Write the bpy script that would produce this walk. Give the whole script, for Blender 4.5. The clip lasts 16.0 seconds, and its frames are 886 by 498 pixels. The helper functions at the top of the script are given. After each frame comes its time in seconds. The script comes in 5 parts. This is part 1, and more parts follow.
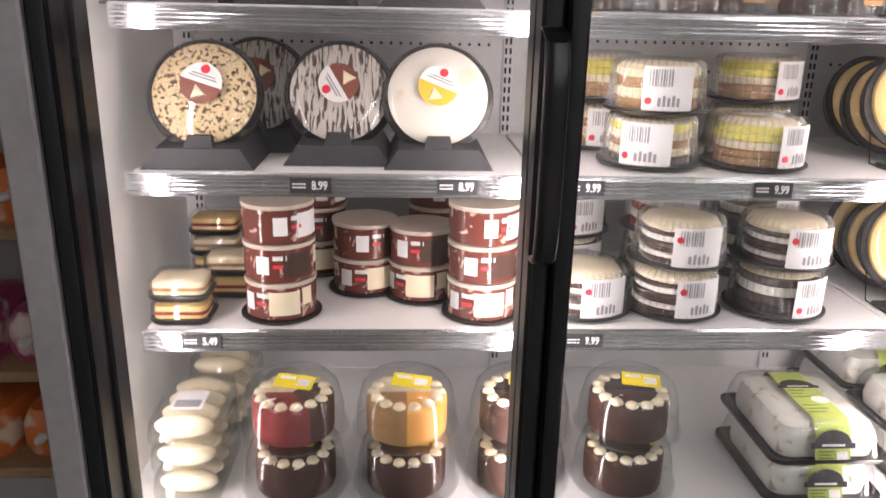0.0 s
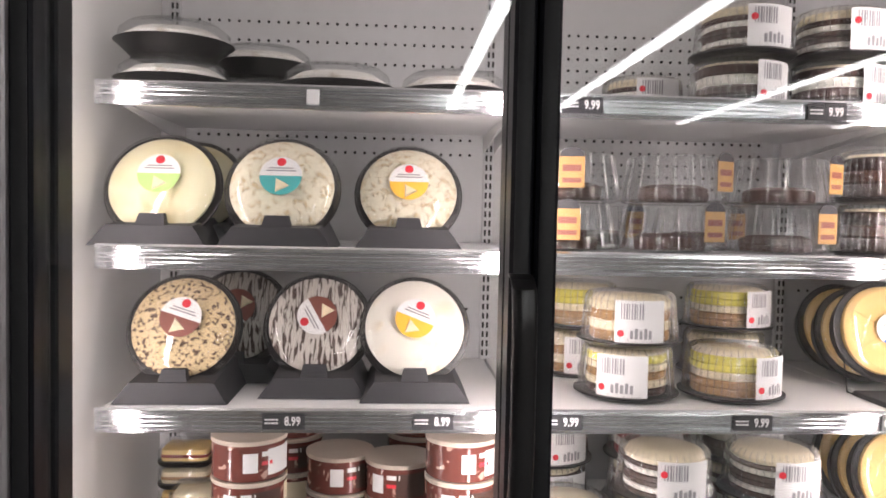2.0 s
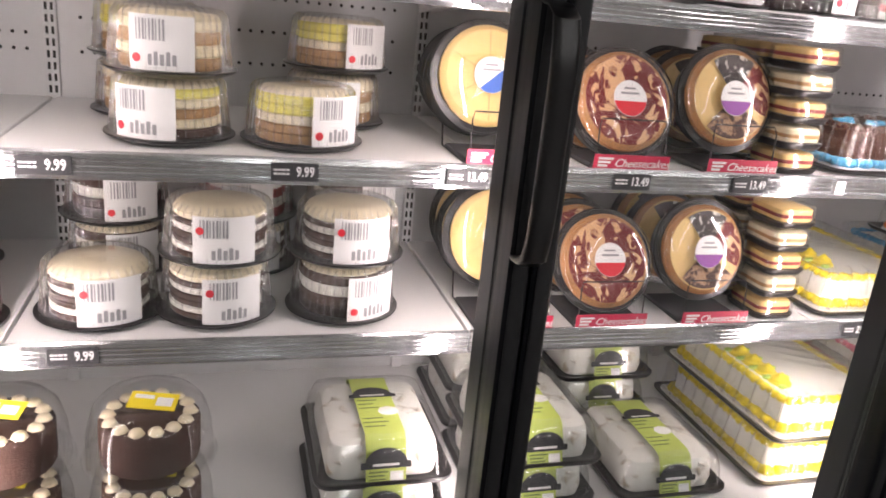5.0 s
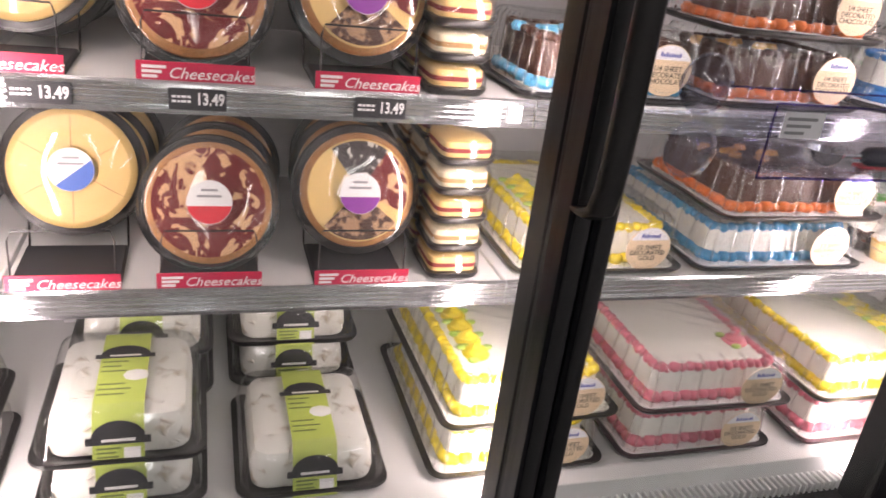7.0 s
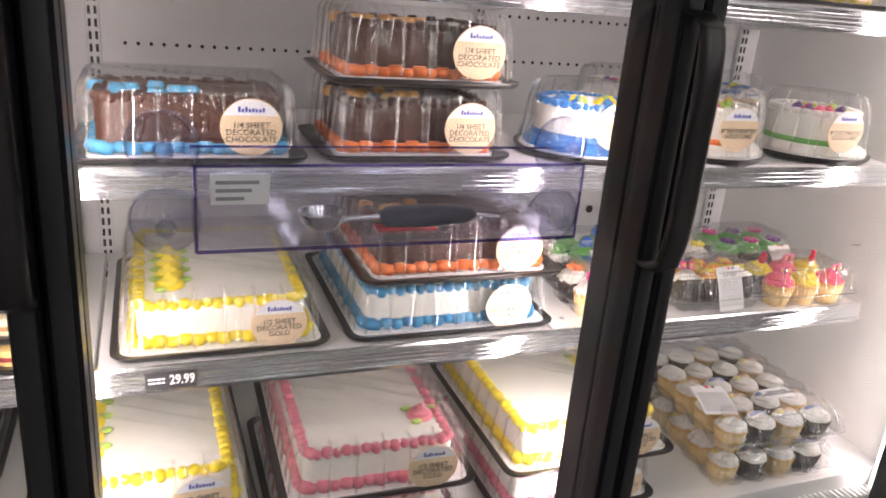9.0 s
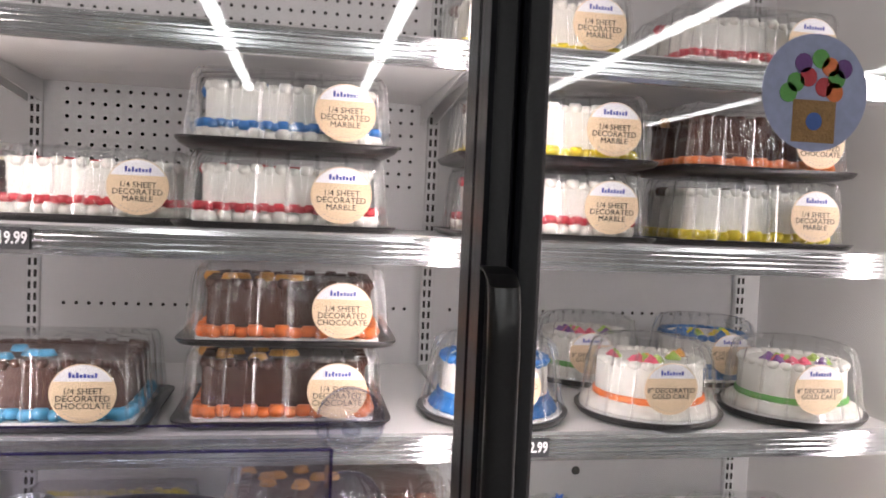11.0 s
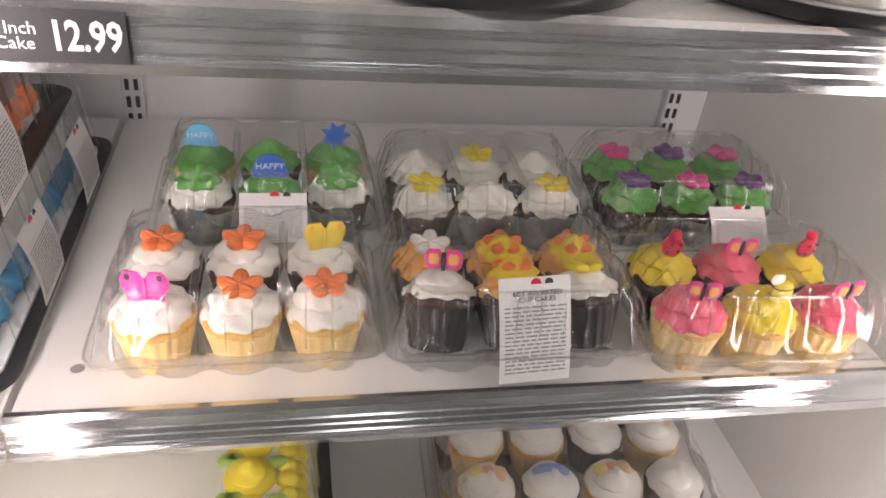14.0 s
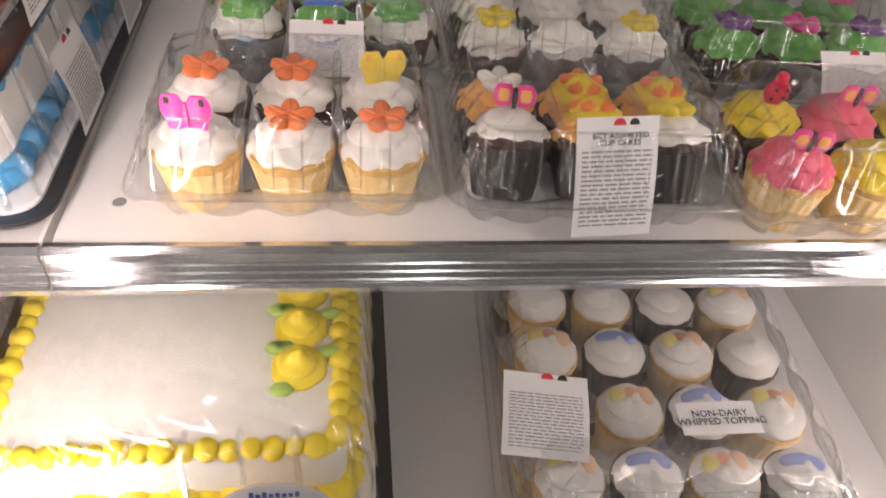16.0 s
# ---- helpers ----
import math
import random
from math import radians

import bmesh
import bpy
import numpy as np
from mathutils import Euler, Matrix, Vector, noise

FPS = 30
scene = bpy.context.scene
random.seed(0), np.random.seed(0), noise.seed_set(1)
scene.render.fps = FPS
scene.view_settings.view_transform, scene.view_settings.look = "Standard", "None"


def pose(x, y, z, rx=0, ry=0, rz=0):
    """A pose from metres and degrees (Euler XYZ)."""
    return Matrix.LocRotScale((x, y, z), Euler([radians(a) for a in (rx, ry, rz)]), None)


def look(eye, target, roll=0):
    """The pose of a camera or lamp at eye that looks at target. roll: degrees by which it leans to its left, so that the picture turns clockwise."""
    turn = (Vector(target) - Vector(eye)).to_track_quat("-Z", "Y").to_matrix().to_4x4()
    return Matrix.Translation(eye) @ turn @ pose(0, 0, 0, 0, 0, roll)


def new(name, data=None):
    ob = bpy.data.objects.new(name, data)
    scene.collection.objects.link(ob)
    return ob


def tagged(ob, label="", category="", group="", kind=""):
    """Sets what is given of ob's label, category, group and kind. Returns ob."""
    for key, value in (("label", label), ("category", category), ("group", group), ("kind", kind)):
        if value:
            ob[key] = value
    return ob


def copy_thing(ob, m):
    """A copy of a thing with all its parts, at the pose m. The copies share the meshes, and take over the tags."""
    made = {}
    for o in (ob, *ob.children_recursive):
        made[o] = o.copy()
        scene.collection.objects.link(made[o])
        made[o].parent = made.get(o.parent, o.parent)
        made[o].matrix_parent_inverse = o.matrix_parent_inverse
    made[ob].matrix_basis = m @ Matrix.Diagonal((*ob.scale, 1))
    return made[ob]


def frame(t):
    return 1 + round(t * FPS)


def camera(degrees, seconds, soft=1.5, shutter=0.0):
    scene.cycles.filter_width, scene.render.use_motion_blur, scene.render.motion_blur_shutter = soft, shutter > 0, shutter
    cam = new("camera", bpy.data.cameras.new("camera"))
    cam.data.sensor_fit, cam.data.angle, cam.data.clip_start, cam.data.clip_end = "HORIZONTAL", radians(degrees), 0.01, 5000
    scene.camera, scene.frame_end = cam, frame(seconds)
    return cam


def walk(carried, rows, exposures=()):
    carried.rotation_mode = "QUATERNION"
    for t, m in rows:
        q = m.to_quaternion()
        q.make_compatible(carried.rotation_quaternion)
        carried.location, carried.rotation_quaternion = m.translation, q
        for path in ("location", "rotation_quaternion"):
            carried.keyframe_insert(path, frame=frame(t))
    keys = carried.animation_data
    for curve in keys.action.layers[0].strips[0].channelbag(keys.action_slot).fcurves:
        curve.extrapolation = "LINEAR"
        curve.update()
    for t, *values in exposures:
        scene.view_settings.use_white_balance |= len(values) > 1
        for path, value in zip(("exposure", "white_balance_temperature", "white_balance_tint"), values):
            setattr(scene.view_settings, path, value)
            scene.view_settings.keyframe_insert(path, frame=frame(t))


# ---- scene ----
cam = camera(60.5, 16.0, soft=1.6, shutter=0.15)
# seconds, x, y, z in metres, then heading, tilt and lean in degrees
ROWS = [
    (0.0, 0.004, -0.002, 1.426, -2.843, -17.582, -1.201),
    (0.5, 0.004, -0.008, 1.443, -2.456, -12.211, -0.730),
    (1.0, -0.003, -0.008, 1.466, -2.121, -7.009, -0.510),
    (1.5, 0.010, -0.013, 1.488, -2.059, -2.869, -0.596),
    (2.0, 0.035, 0.003, 1.491, -3.513, -2.461, -1.159),
    (2.5, 0.113, 0.011, 1.502, -7.206, -2.850, -1.993),
    (3.0, 0.178, 0.002, 1.520, -10.569, -0.081, -3.095),
    (3.5, 0.246, 0.037, 1.506, -13.473, -1.754, -3.799),
    (4.0, 0.335, 0.112, 1.467, -15.880, -8.188, -4.006),
    (4.2, 0.381, 0.141, 1.434, -16.433, -10.654, -4.271),
    (6.3, 1.186, 0.314, 1.370, -13.226, -24.288, -5.883),
    (6.5, 1.257, 0.349, 1.363, -14.144, -24.371, -5.999),
    (7.0, 1.432, 0.337, 1.371, -16.163, -23.741, -6.706),
    (7.5, 1.616, 0.255, 1.402, -17.950, -22.561, -6.674),
    (8.0, 1.748, 0.295, 1.407, -19.711, -21.600, -6.048),
    (8.5, 1.895, 0.357, 1.400, -20.535, -20.140, -5.333),
    (9.0, 2.071, 0.295, 1.412, -20.309, -19.500, -4.728),
    (9.5, 2.225, 0.203, 1.468, -14.218, -14.426, -4.331),
    (10.0, 2.326, 0.195, 1.484, -10.969, -6.270, -2.239),
    (10.2, 2.360, 0.222, 1.469, -10.603, -2.633, -1.614),
    (12.3, 2.853, 0.438, 1.462, -9.926, -6.666, -3.974),
    (12.5, 2.882, 0.496, 1.443, -10.066, -11.924, -4.123),
    (13.0, 2.972, 0.735, 1.344, -11.556, -22.863, -4.117),
    (13.5, 3.034, 0.938, 1.280, -11.446, -29.859, -5.033),
    (14.0, 3.052, 1.031, 1.246, -9.842, -33.788, -5.609),
    (14.5, 3.064, 1.060, 1.230, -8.523, -35.009, -5.075),
    (15.0, 3.045, 1.065, 1.233, -7.081, -36.003, -4.703),
    (15.5, 3.046, 1.063, 1.212, -6.015, -38.591, -4.642),
    (16.0, 3.053, 1.062, 1.177, -5.423, -42.920, -4.632),
]
walk(cam, [(t, pose(x, y, z, 90 + tilt, lean, heading)) for t, x, y, z, heading, tilt, lean in ROWS],
     [(0.0, 0.38, 6330, 11), (3.5, 0.24, 6300, 10), (6.5, 0.36, 6560, 15), (8.0, 0.30, 6560, 15), (9.0, 0.34, 6480, 12),
      (10.2, 0.28, 6250, 10), (12.5, 0.06, 6480, 10), (14.5, -0.02, 6600, 11), (16.0, -0.05, 6750, 14)])

# ---- light ----
MULL = [-0.556, 0.254, 1.106, 1.945, 2.797, 3.676]     # centres of the upright frames
SH = {0: 0.38, 4: 0.76, 3: 1.10, 2: 1.42, 1: 1.735}    # tops of the deck and the shelves
XL, XR, BACK, FRONT = -0.60, 3.72, 2.10, 1.50
world = bpy.data.worlds.new("store_air")
world.use_nodes = True
world.node_tree.nodes["Background"].inputs[0].default_value = (0.9, 0.95, 1, 1)
world.node_tree.nodes["Background"].inputs[1].default_value = 0.05
scene.world = world
scene.cycles.transparent_max_bounces = 24


def led_light(x, energy, aim=0.0):
    lamp = bpy.data.lights.new("led_strip_light", "AREA")
    lamp.shape, lamp.size, lamp.size_y = "RECTANGLE", 0.02, 1.62
    lamp.energy, lamp.color = energy, (1.0, 0.825, 0.795)
    ob = new("led_strip_light", lamp)
    ob.matrix_world = look((x, 1.352, 1.17), (x + aim, 2.0, 1.17))
    return ob


for mx in MULL[1:-1]:
    led_light(mx, 7.2)
led_light(-0.535, 4.2, 0.5)
led_light(3.655, 4.0, -0.45)


# ---- materials ----
def mat(name, colour, rough=0.5, metal=0.0, var=0.12, scale=30.0, bump=0.0, bscale=None, emit=0.0, sss=0.0, coat=0.0):
    m = bpy.data.materials.new(name)
    m.use_nodes = True
    n, l = m.node_tree.nodes, m.node_tree.links
    b = n["Principled BSDF"]
    b.inputs["Roughness"].default_value, b.inputs["Metallic"].default_value = rough, metal
    b.inputs["Coat Weight"].default_value = coat
    tc = n.new("ShaderNodeTexCoord")
    if var:
        t1, t2 = n.new("ShaderNodeTexNoise"), n.new("ShaderNodeTexNoise")
        t1.inputs["Scale"].default_value, t2.inputs["Scale"].default_value = scale, scale * 7.3
        t1.inputs["Detail"].default_value = 4
        add = n.new("ShaderNodeMath")
        add.operation = "ADD"
        r = n.new("ShaderNodeMapRange")
        r.inputs[1].default_value, r.inputs[2].default_value = 0.7, 1.3
        mix = n.new("ShaderNodeMix")
        mix.data_type = "RGBA"
        mix.inputs[6].default_value = (*[c * (1 - var) for c in colour], 1)
        mix.inputs[7].default_value = (*[min(1, c * (1 + var * 0.7)) for c in colour], 1)
        for t in (t1, t2):
            l.new(tc.outputs["Object"], t.inputs["Vector"])
        l.new(t1.outputs[0], add.inputs[0])
        l.new(t2.outputs[0], add.inputs[1])
        l.new(add.outputs[0], r.inputs[0])
        l.new(r.outputs[0], mix.inputs[0])
        l.new(mix.outputs[2], b.inputs["Base Color"])
    else:
        b.inputs["Base Color"].default_value = (*colour, 1)
    if bump:
        t3, bp = n.new("ShaderNodeTexNoise"), n.new("ShaderNodeBump")
        t3.inputs["Scale"].default_value = bscale or scale * 3
        t3.inputs["Detail"].default_value = 3
        bp.inputs["Strength"].default_value, bp.inputs["Distance"].default_value = bump, 0.004
        l.new(tc.outputs["Object"], t3.inputs["Vector"])
        l.new(t3.outputs[0], bp.inputs["Height"])
        l.new(bp.outputs[0], b.inputs["Normal"])
    if emit:
        b.inputs["Emission Color"].default_value, b.inputs["Emission Strength"].default_value = (1, 0.98, 0.95, 1), emit
    return m


def clear(name, tint, rough, gloss, edge=0.7):
    m = bpy.data.materials.new(name)
    m.use_nodes = True
    n, l = m.node_tree.nodes, m.node_tree.links
    n.remove(n["Principled BSDF"])
    tr, gl, mx, lw = n.new("ShaderNodeBsdfTransparent"), n.new("ShaderNodeBsdfGlossy"), n.new("ShaderNodeMixShader"), n.new("ShaderNodeLayerWeight")
    tr.inputs[0].default_value = (*tint, 1)
    gl.inputs["Roughness"].default_value = rough
    lw.inputs[0].default_value = 0.5
    p, k = n.new("ShaderNodeMath"), n.new("ShaderNodeMath")
    p.operation, k.operation, k.use_clamp = "POWER", "MULTIPLY_ADD", True
    p.inputs[1].default_value = 4.0
    k.inputs[1].default_value, k.inputs[2].default_value = edge, 0.04 * gloss
    l.new(lw.outputs["Facing"], p.inputs[0])
    l.new(p.outputs[0], k.inputs[0])
    l.new(k.outputs[0], mx.inputs[0])
    l.new(tr.outputs[0], mx.inputs[1])
    l.new(gl.outputs[0], mx.inputs[2])
    l.new(mx.outputs[0], n["Material Output"].inputs[0])
    return m


def speckle(name, c1, c2, scale, lo=0.45, hi=0.55, rough=0.6, bump=0.4, wave=False, stretch=None, twist=0.0):
    """Two colours mixed in crumbs, or in drizzled stripes."""
    m = bpy.data.materials.new(name)
    m.use_nodes = True
    n, l = m.node_tree.nodes, m.node_tree.links
    b = n["Principled BSDF"]
    b.inputs["Roughness"].default_value = rough
    tc = n.new("ShaderNodeTexCoord")
    t = n.new("ShaderNodeTexWave" if wave else "ShaderNodeTexNoise")
    t.inputs["Scale"].default_value = scale
    t.inputs["Detail"].default_value = 2
    if wave:
        t.inputs["Distortion"].default_value = 5
    else:
        t.inputs["Distortion"].default_value = twist
    mp = n.new("ShaderNodeMapping")
    mp.inputs["Scale"].default_value = stretch or (1, 1, 1)
    mp.inputs["Rotation"].default_value = (0, 0.35, 0.2)
    r = n.new("ShaderNodeMapRange")
    r.inputs[1].default_value, r.inputs[2].default_value = lo, hi
    mix = n.new("ShaderNodeMix")
    mix.data_type = "RGBA"
    mix.inputs[6].default_value, mix.inputs[7].default_value = (*c1, 1), (*c2, 1)
    bp = n.new("ShaderNodeBump")
    bp.inputs["Strength"].default_value, bp.inputs["Distance"].default_value = bump, 0.004
    l.new(tc.outputs["Object"], mp.inputs["Vector"])
    l.new(mp.outputs[0], t.inputs["Vector"])
    l.new(t.outputs[0] if not wave else t.outputs["Fac"], r.inputs[0])
    l.new(r.outputs[0], mix.inputs[0])
    l.new(mix.outputs[2], b.inputs["Base Color"])
    l.new(r.outputs[0], bp.inputs["Height"])
    l.new(bp.outputs[0], b.inputs["Normal"])
    return m


WHITE_LINER = mat("white_enamel", (0.78, 0.78, 0.77), 0.35, var=0.05, scale=3)
BACK_PANEL = mat("grey_back_panel", (0.62, 0.63, 0.64), 0.45, var=0.05, scale=4)
SHELF_WHITE = mat("white_shelf", (0.80, 0.80, 0.80), 0.32, var=0.05, scale=9)
CHROME = mat("shelf_rail_metal", (0.74, 0.75, 0.77), 0.15, 0.92, var=0.10, scale=5, bump=0.05, bscale=14)
STEEL = mat("brushed_steel", (0.68, 0.64, 0.66), 0.36, 0.5, var=0.10, scale=6, bump=0.04)
FRAME = mat("black_frame", (0.008, 0.008, 0.011), 0.38, var=0.2, scale=8)
FRAME.node_tree.nodes["Principled BSDF"].inputs["Specular IOR Level"].default_value = 0.22
RUBBER = mat("black_gasket", (0.02, 0.02, 0.022), 0.6, var=0.15)
HOLE = mat("dark_hole", (0.02, 0.02, 0.02), 0.8, var=0)
GLASS = clear("door_glass", (0.97, 0.98, 0.975), 0.0, 1.15)
PET = clear("clear_plastic", (0.975, 0.98, 0.98), 0.07, 2.2)
RIDGE = clear("clear_plastic_ridge", (0.992, 0.992, 0.992), 0.17, 4.0, 0.15)
CUP_VINYL = clear("suction_vinyl", (0.88, 0.89, 0.95), 0.06, 3.2)
LID_HAZE = clear("cloudy_lid_plastic", (0.93, 0.935, 0.945), 0.16, 4.5)
PURPLE_PET = clear("violet_acrylic", (0.950, 0.946, 0.985), 0.05, 1.8)
VIOLET_EDGE = clear("violet_acrylic_edge", (0.45, 0.40, 0.74), 0.05, 1.5)
BLACK_PL = mat("black_plastic", (0.014, 0.013, 0.014), 0.28, var=0.2)
BLACK_CARD = mat("black_card", (0.035, 0.035, 0.04), 0.6, var=0.15)
PAPER = mat("white_paper", (0.80, 0.80, 0.80), 0.55, var=0.04)
CREAM_LABEL = mat("cream_label", (0.80, 0.62, 0.42), 0.5, var=0.06)
LABEL_BAND = mat("pale_label_band", (0.82, 0.82, 0.85), 0.5, var=0.03)
INK = mat("ink_black", (0.03, 0.03, 0.035), 0.5, var=0)
INK_GREY = mat("ink_grey", (0.30, 0.30, 0.32), 0.5, var=0)
INK_BLUE = mat("ink_blue", (0.08, 0.10, 0.42), 0.5, var=0)
RED_DOT = mat("red_print", (0.70, 0.03, 0.05), 0.45, var=0.05)
BANNER = mat("red_banner", (0.52, 0.02, 0.07), 0.4, var=0.08)
TAGWHITE = mat("tag_white", (0.85, 0.85, 0.85), 0.5, var=0)
FROST = {k: mat("frosting_" + k, c, 0.42, var=0.10, scale=60, bump=0.25, bscale=110) for k, c in dict(
    white=(0.82, 0.81, 0.76), yellow=(0.85, 0.68, 0.03), pink=(0.72, 0.20, 0.27), rose=(0.85, 0.13, 0.22), blue=(0.03, 0.18, 0.50), azure=(0.05, 0.29, 0.55), sky=(0.10, 0.42, 0.70),
    red=(0.62, 0.04, 0.06), orange=(0.88, 0.22, 0.05), green=(0.13, 0.42, 0.08), purple=(0.17, 0.05, 0.26), choc=(0.075, 0.028, 0.018), lime=(0.42, 0.62, 0.12),
    peach=(0.85, 0.42, 0.10), magenta=(0.80, 0.06, 0.32), cream=(0.86, 0.76, 0.55), dusk=(0.24, 0.33, 0.66), straw=(0.86, 0.72, 0.20), coral=(0.82, 0.36, 0.22), apricot=(0.84, 0.55, 0.32)).items()}
SPONGE = {k: mat("sponge_" + k, c, 0.75, var=0.22, scale=70, bump=0.5, bscale=220) for k, c in dict(
    gold=(0.72, 0.45, 0.14), choc=(0.055, 0.022, 0.014), red=(0.25, 0.03, 0.03), cream=(0.82, 0.72, 0.50), white=(0.80, 0.77, 0.70), lemon=(0.78, 0.70, 0.12), tan=(0.42, 0.24, 0.10), dark=(0.03, 0.014, 0.012)).items()}
LINER_GOLD = mat("golden_cupcake", (0.84, 0.61, 0.27), 0.6, var=0.12, scale=50)
LINER_DARK = mat("dark_cupcake", (0.022, 0.016, 0.016), 0.45, var=0.2, scale=50)
CRUMB = speckle("nut_crumb", (0.74, 0.58, 0.34), (0.10, 0.05, 0.03), 120, 0.52, 0.60)
COCONUT = speckle("coconut_flakes", (0.82, 0.77, 0.61), (0.64, 0.51, 0.30), 75, 0.5, 0.68, bump=0.8)
LIME_PIE = speckle("pale_custard", (0.83, 0.79, 0.55), (0.76, 0.66, 0.38), 16, 0.42, 0.72, bump=0.5, twist=1.2)
MERINGUE = speckle("baked_meringue", (0.81, 0.78, 0.70), (0.72, 0.58, 0.38), 11, 0.54, 0.78, bump=0.7, twist=1.0)
DRIZZLE = speckle("chocolate_drizzle", (0.055, 0.028, 0.02), (0.60, 0.56, 0.51), 20, 0.43, 0.49, stretch=(7, 1.2, 1.2), twist=0.6)
SWIRL = speckle("cherry_swirl", (0.17, 0.014, 0.016), (0.74, 0.46, 0.25), 20, 0.51, 0.55, bump=0.1, twist=2.6)
CUSTARD = mat("baked_custard", (0.80, 0.56, 0.22), 0.45, var=0.10, scale=14)
CRUST = mat("brown_crust", (0.42, 0.20, 0.07), 0.6, var=0.25, scale=30, bump=0.3)
SHAVED = speckle("chocolate_shavings", (0.42, 0.26, 0.15), (0.07, 0.03, 0.02), 55, 0.45, 0.55)
COOKIE = speckle("cookie_crumbs", (0.05, 0.04, 0.04), (0.75, 0.72, 0.66), 85, 0.58, 0.66)
TRES = speckle("white_cream_flakes", (0.83, 0.82, 0.77), (0.55, 0.48, 0.38), 42, 0.56, 0.74, bump=1.0, twist=0.6)
LIME_BAND = mat("lime_band", (0.50, 0.60, 0.13), 0.45, var=0.10, scale=40)
TUB_PRINT = speckle("maroon_print", (0.15, 0.045, 0.035), (0.52, 0.34, 0.28), 30, 0.58, 0.62, 0.14, 0.0, twist=0.8)
BAND_INK = mat("olive_print", (0.16, 0.20, 0.05), 0.5, var=0)
TUB_LID = mat("tub_lid", (0.58, 0.50, 0.42), 0.35, var=0.1)
TAG_AMBER = mat("amber_card", (0.44, 0.25, 0.08), 0.5, var=0.15, scale=60)
YEL_STICK = mat("yellow_sticker", (0.85, 0.68, 0.02), 0.5, var=0.05)
LABEL_BLUE = mat("blue_print", (0.06, 0.14, 0.48), 0.45, var=0.08)
LABEL_PURPLE = mat("purple_print", (0.25, 0.05, 0.32), 0.45, var=0.08)
LABEL_TEAL = mat("teal_print", (0.08, 0.42, 0.42), 0.45, var=0.05)
LABEL_GREEN = mat("green_print", (0.45, 0.68, 0.22), 0.45, var=0.05)
LABEL_AMBER = mat("amber_print", (0.85, 0.50, 0.05), 0.45, var=0.05)
LABEL_BROWN = mat("brown_print", (0.22, 0.07, 0.05), 0.45, var=0.05)
TOPPER = {"yellow": mat("yellow_plastic", (0.85, 0.66, 0.08), 0.3, var=0), "pink": mat("pink_plastic", (0.90, 0.06, 0.38), 0.3, var=0),
          "blue": mat("blue_plastic", (0.05, 0.16, 0.60), 0.3, var=0), "sky": mat("sky_plastic", (0.12, 0.42, 0.72), 0.3, var=0),
          "red": mat("red_plastic", (0.70, 0.03, 0.08), 0.3, var=0), "white": mat("white_plastic", (0.85, 0.85, 0.82), 0.3, var=0),
          "purple": mat("purple_plastic", (0.20, 0.05, 0.35), 0.3, var=0)}
STORE_FLOOR = mat("polished_floor", (0.26, 0.245, 0.23), 0.25, var=0.1, scale=1.2)
STORE_WALL = mat("store_wall", (0.42, 0.39, 0.37), 0.8, var=0.15, scale=0.6)
STORE_CEIL = mat("store_ceiling", (0.62, 0.61, 0.60), 0.9, var=0.1, scale=0.8)
TUBE = mat("lamp_diffuser", (0.9, 0.9, 0.9), 0.5, var=0, emit=13.0)
LED = mat("led_diffuser", (0.9, 0.9, 0.9), 0.5, var=0, emit=2.5)
BREAD_BAG = speckle("orange_wrapper", (0.62, 0.16, 0.04), (0.75, 0.60, 0.45), 14, 0.55, 0.65, 0.3, 0.1)
PINK_BAG = speckle("plum_wrapper", (0.38, 0.06, 0.16), (0.70, 0.55, 0.50), 11, 0.55, 0.62, 0.3, 0.1)
WOOD = mat("rack_wood", (0.35, 0.22, 0.12), 0.5, var=0.2, scale=8)


# ---- mesh helpers ----
def rr(w, d, r, n=4, cx=0.0, cy=0.0):
    """Rounded rectangle, counter-clockwise."""
    out = []
    for qx, qy, a0 in ((1, 1, 0), (-1, 1, 90), (-1, -1, 180), (1, -1, 270)):
        for i in range(n + 1):
            a = radians(a0 + 90 * i / n)
            out.append((cx + qx * (w / 2 - r) + r * math.cos(a), cy + qy * (d / 2 - r) + r * math.sin(a)))
    return out


def fluted(w, d, r, pitch=0.05, amp=0.003):
    """Rounded rectangle whose sides carry upright ribs."""
    base = rr(w, d, r, 4)
    pts = []
    for i, (x0, y0) in enumerate(base):
        x1, y1 = base[(i + 1) % len(base)]
        s = math.hypot(x1 - x0, y1 - y0)
        k = max(1, round(s / pitch))
        if k < 2:
            pts.append((x0, y0))
            continue
        nx, ny = (y1 - y0) / s, -(x1 - x0) / s
        for j in range(k):
            for f, o in ((0.0, 0), (0.30, 0), (0.38, 0.45), (0.44, 0.85), (0.50, 1), (0.56, 0.85), (0.62, 0.45), (0.70, 0)):
                u = (j + f) / k
                pts.append((x0 + (x1 - x0) * u + nx * amp * o, y0 + (y1 - y0) * u + ny * amp * o))
    return pts


